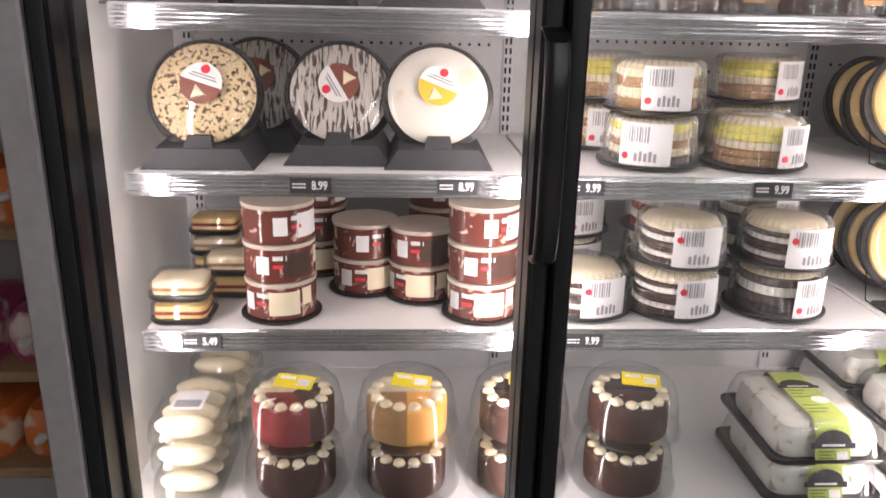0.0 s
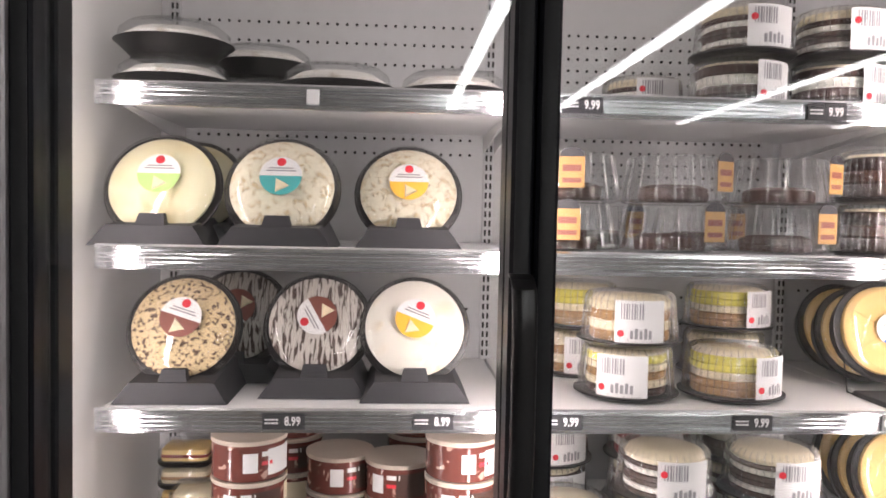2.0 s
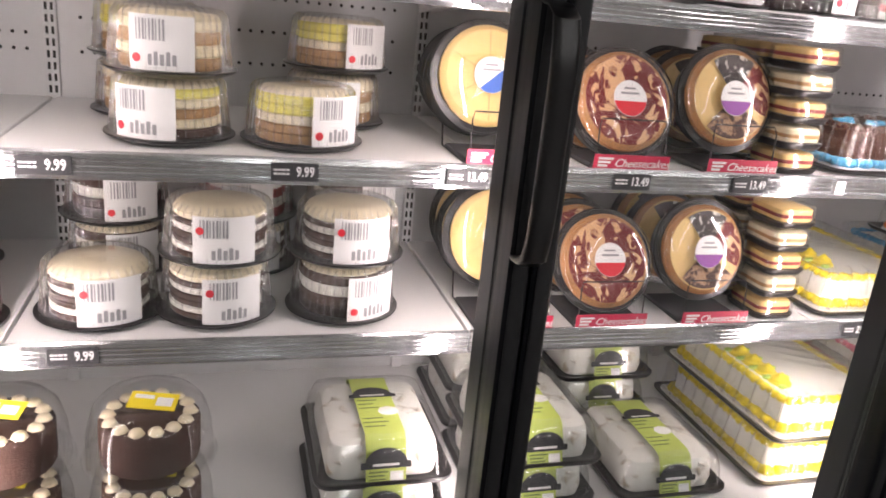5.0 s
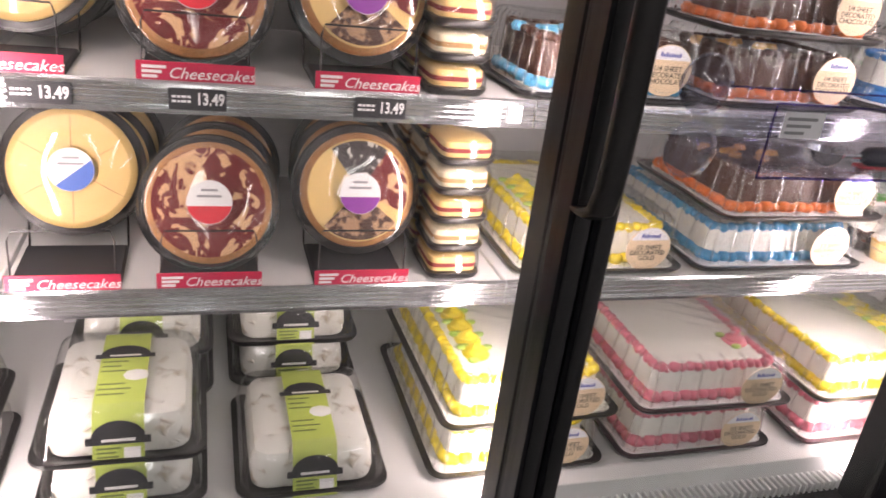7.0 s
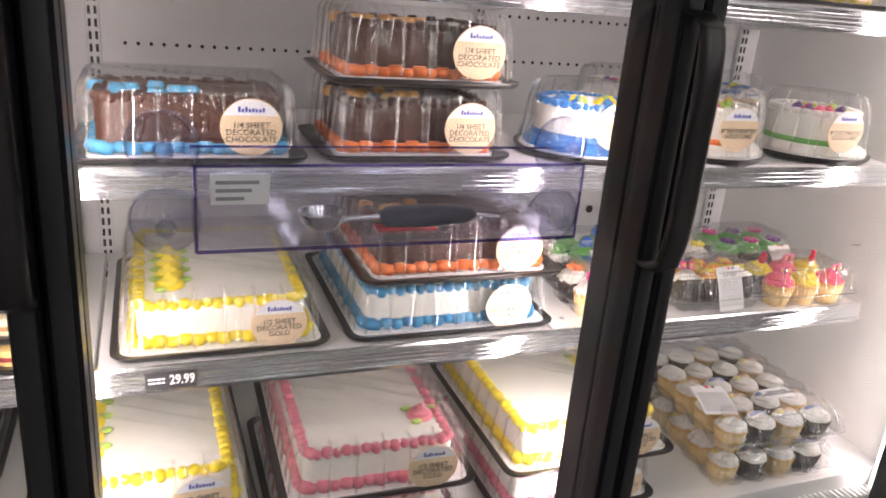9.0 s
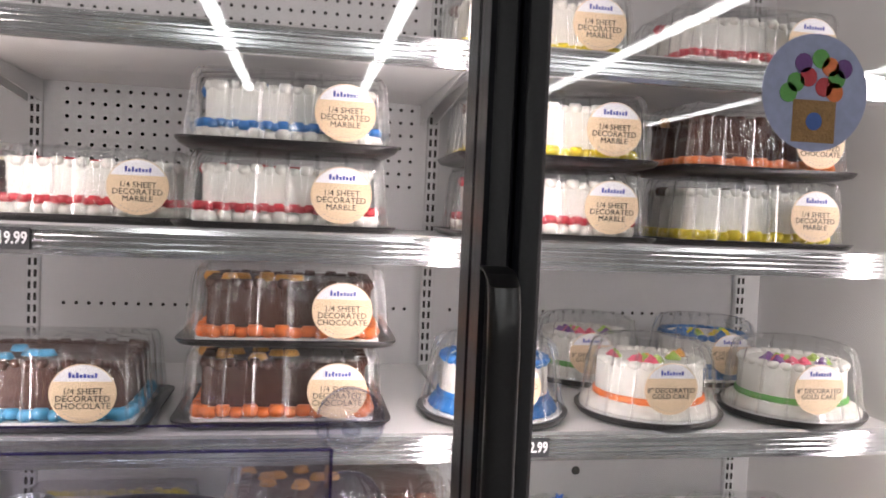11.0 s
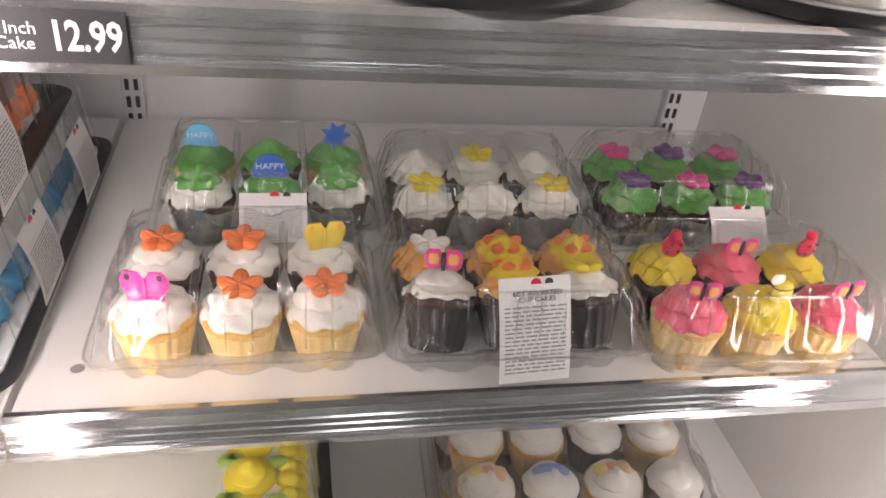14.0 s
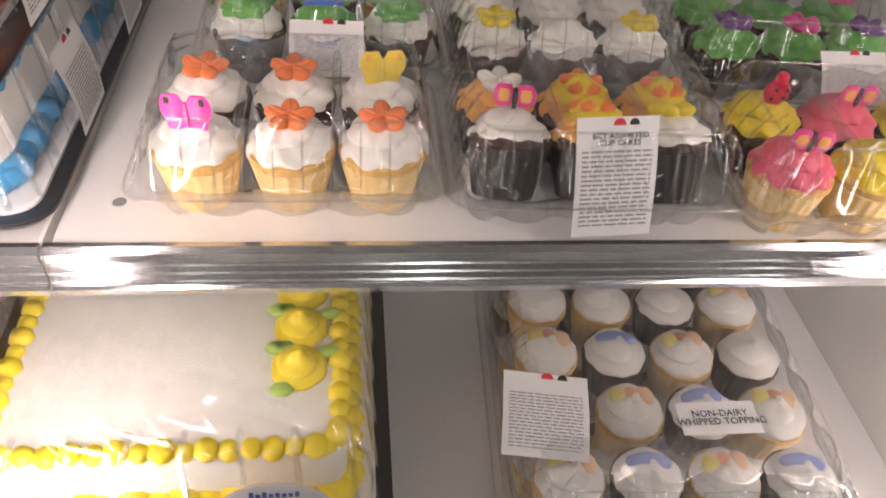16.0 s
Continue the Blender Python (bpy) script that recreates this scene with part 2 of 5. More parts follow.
class Shape:
    def __init__(self):
        self.v, self.f = [], []

    def add(self, verts, faces, m=None):
        o = len(self.v)
        self.v += [tuple(m @ Vector(p)) for p in verts] if m else [tuple(p) for p in verts]
        self.f += [tuple(i + o for i in f) for f in faces]
        return self

    def loft(self, rings, low=True, high=True, m=None):
        n = len(rings[0])
        verts = [p for ring in rings for p in ring]
        faces = [(k * n + i, k * n + (i + 1) % n, (k + 1) * n + (i + 1) % n, (k + 1) * n + i) for k in range(len(rings) - 1) for i in range(n)]
        if low:
            faces.append(tuple(reversed(range(n))))
        if high:
            faces.append(tuple((len(rings) - 1) * n + i for i in range(n)))
        return self.add(verts, faces, m)

    def box(self, x0, x1, y0, y1, z0, z1, c=0.002, m=None):
        w, d, cx, cy = x1 - x0, y1 - y0, (x0 + x1) / 2, (y0 + y1) / 2
        c = min(c, w * 0.3, d * 0.3, (z1 - z0) * 0.3)
        a, b = rr(w, d, c, 1, cx, cy), rr(w - 2 * c, d - 2 * c, c * 0.5, 1, cx, cy)
        return self.loft([[(x, y, z0) for x, y in b], [(x, y, z0 + c) for x, y in a], [(x, y, z1 - c) for x, y in a], [(x, y, z1) for x, y in b]], m=m)

    def lathe(self, prof, n=32, m=None, flutes=0, amp=0.0, low=True, high=True, sy=1.0):
        rings = []
        k = flutes * 6 if flutes else n
        wave = [amp * max(0.0, math.sin(math.pi * (i % 6) / 4)) if flutes else 0.0 for i in range(k)]
        for r, z in prof:
            rings.append([((r + wave[i]) * math.cos(2 * math.pi * i / k), sy * (r + wave[i]) * math.sin(2 * math.pi * i / k), z) for i in range(k)])
        return self.loft(rings, low, high, m)

    def blob(self, c, r, seg=8, rows=4, m=None):
        rx, ry, rz = r if isinstance(r, tuple) else (r, r, r)
        rings = []
        for j in range(1, rows + 1):
            a = -math.pi / 2 + math.pi * j / (rows + 1)
            rings.append([(c[0] + rx * math.cos(a) * math.cos(2 * math.pi * i / seg), c[1] + ry * math.cos(a) * math.sin(2 * math.pi * i / seg), c[2] + rz * math.sin(a)) for i in range(seg)])
        return self.loft(rings, m=m)

    def tube(self, pts, r, n=6, m=None):
        rings = []
        P = [Vector(p) for p in pts]
        for i, p in enumerate(P):
            t = (P[min(i + 1, len(P) - 1)] - P[max(i - 1, 0)]).normalized()
            a = t.orthogonal().normalized() if abs(t.z) > 0.9 else t.cross(Vector((0, 0, 1))).normalized()
            b = t.cross(a)
            rings.append([tuple(p + r * (a * math.cos(2 * math.pi * k / n) + b * math.sin(2 * math.pi * k / n))) for k in range(n)])
        return self.loft(rings, m=m)

    def disc(self, r, h=0.0008, n=28, m=None, a0=0.0, a1=360.0):
        """A thin disc or a sector of one, in the xz plane, facing -y."""
        k = max(3, round(n * (a1 - a0) / 360))
        ring = [(r * math.cos(radians(a0 + (a1 - a0) * i / k)), r * math.sin(radians(a0 + (a1 - a0) * i / k))) for i in range(k if a1 - a0 >= 360 else k + 1)]
        return self.loft([[(x, 0, z) for x, z in ring], [(x, -h, z) for x, z in ring]], m=m)

    def mesh(self, name):
        me = bpy.data.meshes.new(name)
        me.from_pydata(self.v, [], self.f)
        me.update()
        me.validate()
        return me


def finish(me, material, angle=38):
    me.materials.append(material)
    me.shade_smooth()
    me.set_sharp_from_angle(angle=radians(angle))
    return me


def part(name, shape, material, parent, label="", shadow=True):
    ob = new(name, finish(shape.mesh(name), material, 80 if name in ("dome", "lid", "base", "ribbing", "bead", "edge", "lip", "crease", "neck", "wire_stand", "rim") or material.name.startswith("frosting") else 38))
    ob.parent = parent
    if not shadow:
        ob.visible_shadow = False
    return tagged(ob, label) if label else ob


def thing(name, label, category, group="", kind=""):
    return tagged(new(name), label, category, group, kind)


TEXTS = {}


def lettering(name, body, size, material, parent, m, label="", bold=0.0, slant=0.0):
    """Flat letters of the built-in font, centred, facing -y; m places them in the parent."""
    key = (body, size, material.name, bold)
    if key not in TEXTS:
        cu = bpy.data.curves.new("letters", "FONT")
        cu.body, cu.size, cu.align_x, cu.align_y, cu.extrude, cu.resolution_u = body, size, "CENTER", "CENTER", 0.0002, 2
        cu.space_line, cu.offset, cu.shear = 0.85, bold, slant
        tmp = bpy.data.objects.new("letters", cu)
        scene.collection.objects.link(tmp)
        me = bpy.data.meshes.new_from_object(tmp.evaluated_get(bpy.context.evaluated_depsgraph_get()))
        bpy.data.objects.remove(tmp)
        me.transform(Matrix.Rotation(radians(90), 4, "X"))
        me.materials.clear()
        me.materials.append(material)
        TEXTS[key] = me
    ob = new(name, TEXTS[key])
    ob.parent = parent
    ob.matrix_basis = m
    return ob


BUILT = {}


def put(key, maker, x, y, z, turn=0.0, group=""):
    """Builds a kind once and copies it afterwards."""
    m = pose(x, y, z, 0, 0, turn)
    if key in BUILT:
        ob = copy_thing(BUILT[key], m)
    else:
        ob = maker()
        ob.matrix_basis = m
        BUILT[key] = ob
    return tagged(ob, group=group)


def solid(name, shape, material, label, category, kind="structure"):
    return tagged(new(name, finish(shape.mesh(name), material)), label, category, kind=kind)


# ---- the store around the case ----
solid("floor", Shape().box(-14, 18, -18, 3.2, -0.1, 0.0), STORE_FLOOR, "polished grey store floor", "floor")
solid("ceiling", Shape().box(-14, 18, -18, 3.2, 4.6, 4.7), STORE_CEIL, "dark grey open store ceiling", "ceiling")
solid("wall_back", Shape().box(-14, 18, 3.0, 3.2, 0.0, 4.6), STORE_WALL, "plain wall behind the case", "wall")
solid("wall_far", Shape().box(-14, 18, -18.2, -18, 0.0, 4.6), STORE_WALL, "plain far wall of the store", "wall")
solid("wall_left", Shape().box(-14.2, -14, -18, 3.2, 0.0, 4.6), STORE_WALL, "plain end wall of the store", "wall")
solid("wall_right", Shape().box(18, 18.2, -18, 3.2, 0.0, 4.6), STORE_WALL, "plain end wall of the store", "wall")
for lx, ye in ((1.25, -15.5), (3.7, -15.5), (7.3, -17), (11.5, -17), (-9.5, -17)):
    th = thing("ceiling_light", "long white fluorescent strip under the store ceiling", "ceiling light", "strip lights")
    part("housing", Shape().box(lx - 0.13, lx + 0.13, ye, -2.2, 4.03, 4.09), STEEL, th)
    part("diffuser", Shape().box(lx - 0.10, lx + 0.10, ye + 0.02, -2.22, 3.99, 4.028), TUBE, th, "glowing white diffuser")
    part("hanger", Shape().box(lx - 0.01, lx + 0.01, -7, -6.98, 4.09, 4.6), STEEL, th)

sign = thing("wall_sign", "maroon wall sign with white letters on the far wall", "sign")
part("board", Shape().box(9.2, 16.2, -17.98, -17.9, 2.7, 4.1, 0.01), mat("maroon_board", (0.16, 0.06, 0.05), 0.6), sign)
lettering("lettering", "MEAT SHOP", 1.15, TAGWHITE, sign, pose(12.7, -17.885, 3.4, 0, 0, 180))

# ---- the refrigerated case ----
case = thing("refrigerated_case", "white-lined glass-door refrigerated bakery case with black door frames", "display case", kind="structure")
part("left_wall", Shape().box(XL - 0.03, XL, 1.30, BACK + 0.06, 0.0, 2.25), WHITE_LINER, case, "white enamel side wall")
part("right_wall", Shape().box(XR, XR + 0.06, 1.262, BACK + 0.06, 0.0, 2.25), WHITE_LINER, case, "white enamel side wall")
part("back_panel", Shape().box(XL, XR, BACK, BACK + 0.06, 0.0, 2.25), BACK_PANEL, case, "light grey back panel")
part("roof", Shape().box(XL - 0.03, XR + 0.06, 1.19, BACK + 0.06, 2.25, 2.35), WHITE_LINER, case)
part("deck", Shape().box(XL, XR, 1.372, BACK, 0.30, SH[0]), SHELF_WHITE, case, "light grey bottom deck")
part("plinth", Shape().box(XL - 0.012, XR + 0.06, 1.22, 1.335, 0.0, 0.27), STEEL, case)
part("grille_trough", Shape().box(XL, XR, 1.34, 1.373, 0.27, 0.31), RUBBER, case)
sl = Shape()
x = XL + 0.01
while x < XR - 0.02:
    sl.box(x, x + 0.007, 1.335, 1.373, 0.312, 0.338, 0.001)
    x += 0.016
tagged(part("air_grille", sl, SHELF_WHITE, case, "white slotted air grille"), kind="stuff")
part("steel_end_post", Shape().box(-0.613, -0.5575, 1.192, 1.26, 0.0, 2.3, 0.004), STEEL, case, "brushed steel end post")
part("steel_end_post", Shape().box(3.6775, 3.775, 1.192, 1.26, 0.0, 2.3, 0.004), STEEL, case, "brushed steel end post")
for px in (-0.56, 0.285, 1.125, 1.968, 2.838, 3.655):
    st = part("shelf_standard", Shape().box(px - 0.014, px + 0.014, BACK - 0.016, BACK - 0.002, 0.38, 2.24), BACK_PANEL, case, "slotted shelf standard")
    s = Shape()
    for side in (-0.006, 0.006):
        z = 0.42
        while z < 2.2:
            s.box(px + side - 0.0028, px + side + 0.0028, BACK - 0.0185, BACK - 0.0162, z, z + 0.016, 0.0003)
            z += 0.0255
    tagged(part("slot", s, HOLE, st, "dark slots"), kind="stuff")
s = Shape()
for b in range(5):
    xa, xb = (-0.56, 0.285, 1.125, 1.968, 2.838)[b] + 0.06, (0.285, 1.125, 1.968, 2.838, 3.655)[b] - 0.05
    rows = (1.20, 1.235, 1.335, 1.66, 1.70, 1.90, 1.955, 2.005) if b < 2 else (1.23, 1.235 + 0.105) if b == 4 else (1.23, 1.30)
    if b == 3:
        rows = (1.23,) + tuple(1.52 + 0.03 * i for i in range(16))
    if b == 1:
        rows = (1.20, 1.275, 1.35) + tuple(1.58 + 0.032 * i for i in range(14))
    for z in rows:
        x = xa
        while x < xb:
            s.disc(0.0042, 0.0012, 8, Matrix.Translation((x, BACK - 0.0005, z)))
            x += 0.0262
for hx, hz in ((3.240, 0.828),):
    s.disc(0.011, 0.0015, 16, Matrix.Translation((hx, BACK - 0.0005, hz)))
tagged(part("perforation", s, HOLE, case, "rows of small dark holes"), kind="stuff")
for i, mx in enumerate(MULL):
    xa, xb = (mx - 0.038, mx + 0.038) if 0 < i < 5 else (XL + 0.001, -0.512) if i == 0 else (3.632, XR - 0.001)
    part("mullion", Shape().box(xa, xb, 1.268, 1.330, 0.31, 2.2, 0.004), FRAME, case, "black upright mullion")
    xm = mx if 0 < i < 5 else -0.535 if i == 0 else 3.655
    part("led_strip", Shape().box(xm - 0.011, xm + 0.011, 1.332, 1.345, 0.35, 2.0), LED, case, "white LED strip")

# doors
def door(i, x0, x1, handle):
    d = thing("door_%d" % i, "black-framed glass door of the bakery case, closed", "door", "glass doors", "structure")
    ya, yb = 1.200, 1.258
    for xa, xb in ((x0, x0 + 0.036), (x1 - 0.036, x1)):
        st = part("stile", Shape().box(xa, xb, ya, yb, 0.31, 2.20, 0.005), FRAME, d)
        part("bead", Shape().box(xa + 0.006, xb - 0.006, ya - 0.0035, ya - 0.0005, 0.315, 2.19, 0.001), RUBBER, st)
    part("bottom_rail", Shape().box(x0 + 0.037, x1 - 0.037, ya, yb, 0.31, 0.335, 0.004), FRAME, d)
    part("top_rail", Shape().box(x0 + 0.037, x1 - 0.037, ya, yb, 2.14, 2.20, 0.004), FRAME, d)
    part("pane", Shape().box(x0 + 0.0355, x1 - 0.0355, 1.224, 1.228, 0.33, 2.15, 0.0005), GLASS, d, "clear glass pane", shadow=False)
    part("gasket", Shape().box(x0 + 0.012, x0 + 0.034, yb + 0.0005, yb + 0.009, 0.33, 2.18, 0.003), RUBBER, d)
    part("gasket", Shape().box(x1 - 0.034, x1 - 0.012, yb + 0.0005, yb + 0.009, 0.33, 2.18, 0.003), RUBBER, d)
    if handle:
        hx = x1 - 0.019
        h = Shape()
        ys = [(1.201, 1.03), (1.178, 1.032), (1.156, 1.045), (1.147, 1.075)] + [(1.143, 1.075 + 0.28 * k / 6) for k in range(1, 6)] + [(1.147, 1.355), (1.156, 1.385), (1.178, 1.398), (1.201, 1.40)]
        h.loft([[(hx + a * 0.019, y + b * 0.011, z + (0 if 1.06 < z < 1.37 else b * 0.004)) for a, b in rr(2, 2, 0.7, 3)] for y, z in ys])
        part("handle", h, BLACK_PL, d, "black moulded pull handle")
    return d


for i in range(5):
    door(i + 1, MULL[i] + (0.002 if i else 0.0), MULL[i + 1] - (0.002 if i < 4 else 0.0), i < 4)


# shelves
def shelf(x0, x1, z, depth=0.585):
    s = thing("shelf", "white metal shelf with a shiny ribbed price rail", "shelf", "case shelves")
    part("board", Shape().box(x0 + 0.002, x1 - 0.002, FRONT + 0.012, FRONT + depth, z - 0.022, z, 0.002), SHELF_WHITE, s)
    part("price_rail", Shape().loft([[(xx, y, zz) for y, zz in ((1.512, z + 0.004), (1.505, z + 0.006), (1.500, z + 0.002), (1.4985, z - 0.005), (1.502, z - 0.007), (1.502, z - 0.010), (1.5008, z - 0.0115), (1.502, z - 0.013), (1.502, z - 0.019), (1.5008, z - 0.0205), (1.502, z - 0.022), (1.502, z - 0.028), (1.5008, z - 0.0295), (1.502, z - 0.031), (1.502, z - 0.033), (1.4985, z - 0.035), (1.500, z - 0.042), (1.508, z - 0.043), (1.512, z - 0.036))] for xx in (x0, x1)]), CHROME, s, "shiny metal price rail")
    for bx in (x0 + 0.012, x1 - 0.015):
        part("bracket", Shape().loft([[(xx, y, zz) for y, zz in ((1.56, z - 0.024), (2.08, z - 0.07), (2.08, z - 0.023))] for xx in (bx, bx + 0.003)]), SHELF_WHITE, s)
    return s


EDGES = (-0.545, 0.285, 1.125, 1.968, 2.822, 3.655)
for lev in (1, 2, 3, 4):
    for b in range(5):
        shelf(EDGES[b] + 0.0015, EDGES[b + 1] - 0.0015, SH[lev])


# ---- packaged cakes ----
def tilt_face(z, back, lean):
    """Turns a round thing built upwards so that its top faces the aisle, leaning back."""
    return Matrix.Translation((0, back, z)) @ Matrix.Rotation(radians(90 - lean), 4, "X")


def pie(topping, colour, label, half, mid=0.138):
    t = thing("boxed_pie", label, "pie", "display pies")
    R = 0.113
    m = tilt_face(mid, 0.12, 24)
    st = Shape().loft([[(-0.115, 0.0, 0.001), (0.115, 0.0, 0.001), (0.115, 0.23, 0.001), (-0.115, 0.23, 0.001)], [(-0.085, 0.015, 0.042), (0.085, 0.015, 0.042), (0.085, 0.23, 0.06), (-0.085, 0.23, 0.06)]])
    st.loft([[(-0.03, 0.02, 0.04), (0.03, 0.02, 0.04), (0.03, 0.05, 0.04), (-0.03, 0.05, 0.04)], [(-0.024, 0.034, 0.066), (0.024, 0.034, 0.066), (0.024, 0.05, 0.066), (-0.024, 0.05, 0.066)]])
    part("stand", st, BLACK_CARD, t, "black card easel")
    part("tin", Shape().lathe([(0.085, -0.045), (0.112, -0.004), (R + 0.01, 0.0), (R + 0.01, 0.004), (0.09, 0.005)], 36, m), BLACK_PL, t, "black plastic tray")
    sh = Shape()
    prof = [(R - 0.006, 0.004), (R - 0.004, 0.016), (R - 0.02, 0.026), (0.06, 0.031), (0.02, 0.033), (0.004, 0.033)]
    sh.lathe(prof, 44, m)
    part("filling", sh, topping, t)
    bead = Shape()
    for i in range(26):
        a = 2 * math.pi * i / 26
        bead.blob((0.093 * math.cos(a), 0.093 * math.sin(a), 0.016), (0.012, 0.012, 0.009), 7, 3, m)
    part("crust", bead, colour, t, "piped rim")
    part("dome", Shape().lathe([(R + 0.008, 0.005), (R + 0.004, 0.022), (R - 0.006, 0.036), (0.085, 0.043), (0.03, 0.045), (0.003, 0.045)], 44, m, low=False), PET, t, "clear plastic dome", shadow=False)
    f = m @ Matrix.Translation((0, 0.012, 0.047)) @ Matrix.Rotation(radians(-90), 4, "X")
    f = f @ Matrix.Rotation(radians(half[1]), 4, "Y")
    lab = part("sticker", Shape().disc(0.044, 0.0006, 30, f, 0, 180), PAPER, t, "half-white paper sticker")
    part("picture", Shape().disc(0.0435, 0.0006, 30, f, 180, 360), half[0], lab, "coloured lower half")
    part("dot", Shape().disc(0.0095, 0.0006, 16, f @ Matrix.Translation((0, -0.0012, 0.031))), RED_DOT, lab, "red round mark")
    bars = Shape()
    for k, w in ((0.016, 0.05), (0.010, 0.06)):
        bars.box(-w / 2, w / 2, -0.0016, -0.0007, k, k + 0.003, 0.0002, f)
    part("print", bars, INK_GREY, lab)
    sl = Shape().lathe([(0.019, 0), (0.015, 0.004), (0.002, 0.006)], 3, f @ Matrix.Translation((0.0, -0.0008, -0.022)) @ Matrix.Rotation(radians(90), 4, "X"))
    part("slice_picture", sl, SPONGE["cream"], lab)
    return t


def flat_pie():
    t = thing("boxed_pie", "cream pie under a clear dome in a black tray, lying flat", "pie", "flat pies")
    part("tray", Shape().lathe([(0.085, 0.001), (0.092, 0.006), (0.122, 0.034), (0.126, 0.036), (0.112, 0.036), (0.10, 0.03)], 36), BLACK_PL, t, "black plastic tray")
    part("filling", Shape().lathe([(0.109, 0.032), (0.107, 0.046), (0.085, 0.060), (0.004, 0.066)], 36), TRES, t)
    part("dome", Shape().lathe([(0.12, 0.036), (0.114, 0.060), (0.095, 0.075), (0.03, 0.079), (0.003, 0.079)], 36, low=False), PET, t, "clear plastic dome", shadow=False)
    return t


def arc_label(r, z0, z1, a0, a1, t, dot_low=True):
    """A white paper label round the front of a dome with its bars and a red dot."""
    def patch(b0, b1, c0, c1, o, n=6):
        s = Shape()
        ring = [radians(-90 + b0 + (b1 - b0) * i / n) for i in range(n + 1)]
        low = [((r + o) * math.cos(a), (r + o) * math.sin(a), c0) for a in ring]
        hi = [((r + o) * math.cos(a), (r + o) * math.sin(a), c1) for a in ring]
        return s.add(low + hi, [(i, i + 1, n + 2 + i, n + 1 + i) for i in range(n)])
    lab = part("label", patch(a0, a1, z0, z1, 0.0018, 10), PAPER, t, "white paper label")
    w, h = a1 - a0, z1 - z0
    b = Shape()
    for i in range(9):
        s = patch(a0 + w * (0.12 + 0.05 * i), a0 + w * (0.12 + 0.05 * i + 0.018 + 0.008 * (i % 3)), z0 + h * 0.55, z0 + h * 0.93, 0.0026, 1)
        b.add(s.v, s.f)
    for i in range(5):
        s = patch(a0 + w * (0.30 + 0.09 * i), a0 + w * (0.36 + 0.09 * i), z0 + h * 0.10, z0 + h * (0.30 + 0.05 * (i % 2)), 0.0026, 1)
        b.add(s.v, s.f)
    part("print", b, INK_GREY, lab, "grey barcode and small print")
    a = radians(-90 + a0 + w * 0.12)
    zz = z0 + h * (0.22 if dot_low else 0.7)
    m = Matrix.Translation(((r + 0.0028) * math.cos(a), (r + 0.0028) * math.sin(a), zz)) @ Matrix.Rotation(a + math.pi / 2, 4, "Z")
    part("dot", Shape().disc(0.0075, 0.0005, 14, m), RED_DOT, lab, "red round mark")


def layer_cake(layers, label, lab=(-45, 8), dot=True, top=None, r=0.10, h=0.118, labelled=True):
    t = thing("layer_cake", label, "cake", "boxed layer cakes")
    part("tray", Shape().lathe([(r * 0.95, 0.0), (r + 0.006, 0.004), (r + 0.016, 0.010), (r + 0.016, 0.013), (r + 0.004, 0.012), (r * 0.9, 0.007)], 36), BLACK_PL, t, "black plastic base")
    n = len(layers)
    z, dz = 0.012, (h - 0.030) / n
    for i, k in enumerate(layers):
        bulge = 0.002 if i % 2 else 0.0
        part("layer", Shape().lathe([(r - 0.016, z), (r - 0.013 + bulge, z + dz * 0.2), (r - 0.013 + bulge, z + dz * 0.8), (r - 0.016, z + dz)], 32), SPONGE[k], t)
        z += dz
    part("icing", Shape().lathe([(r - 0.015, z), (r - 0.02, z + 0.006), (0.03, z + 0.008), (0.003, z + 0.008)], 32), top or FROST["cream"], t)
    part("dome", Shape().lathe([(r + 0.003, 0.012), (r - 0.002, h * 0.55), (r - 0.006, h - 0.012), (r - 0.014, h - 0.003), (r - 0.03, h - 0.001), (0.004, h - 0.001)], flutes=40, amp=0.0042, low=False), PET, t, "clear fluted dome", shadow=False)
    ribs = Shape()
    for i in range(40):
        a = 2 * math.pi * (i + 0.35) / 40
        ribs.tube([((q + 0.0034) * math.cos(a), (q + 0.0034) * math.sin(a), z) for q, z in ((r + 0.003, 0.014), (r - 0.002, h * 0.55), (r - 0.006, h - 0.013), (r - 0.016, h - 0.004))], 0.0021, 6)
    part("ribbing", ribs, RIDGE, t, "moulded clear ribs", shadow=False)
    if labelled:
        arc_label(r + 0.0052, 0.014, h - 0.014, lab[0], lab[1], t, dot)
    return t


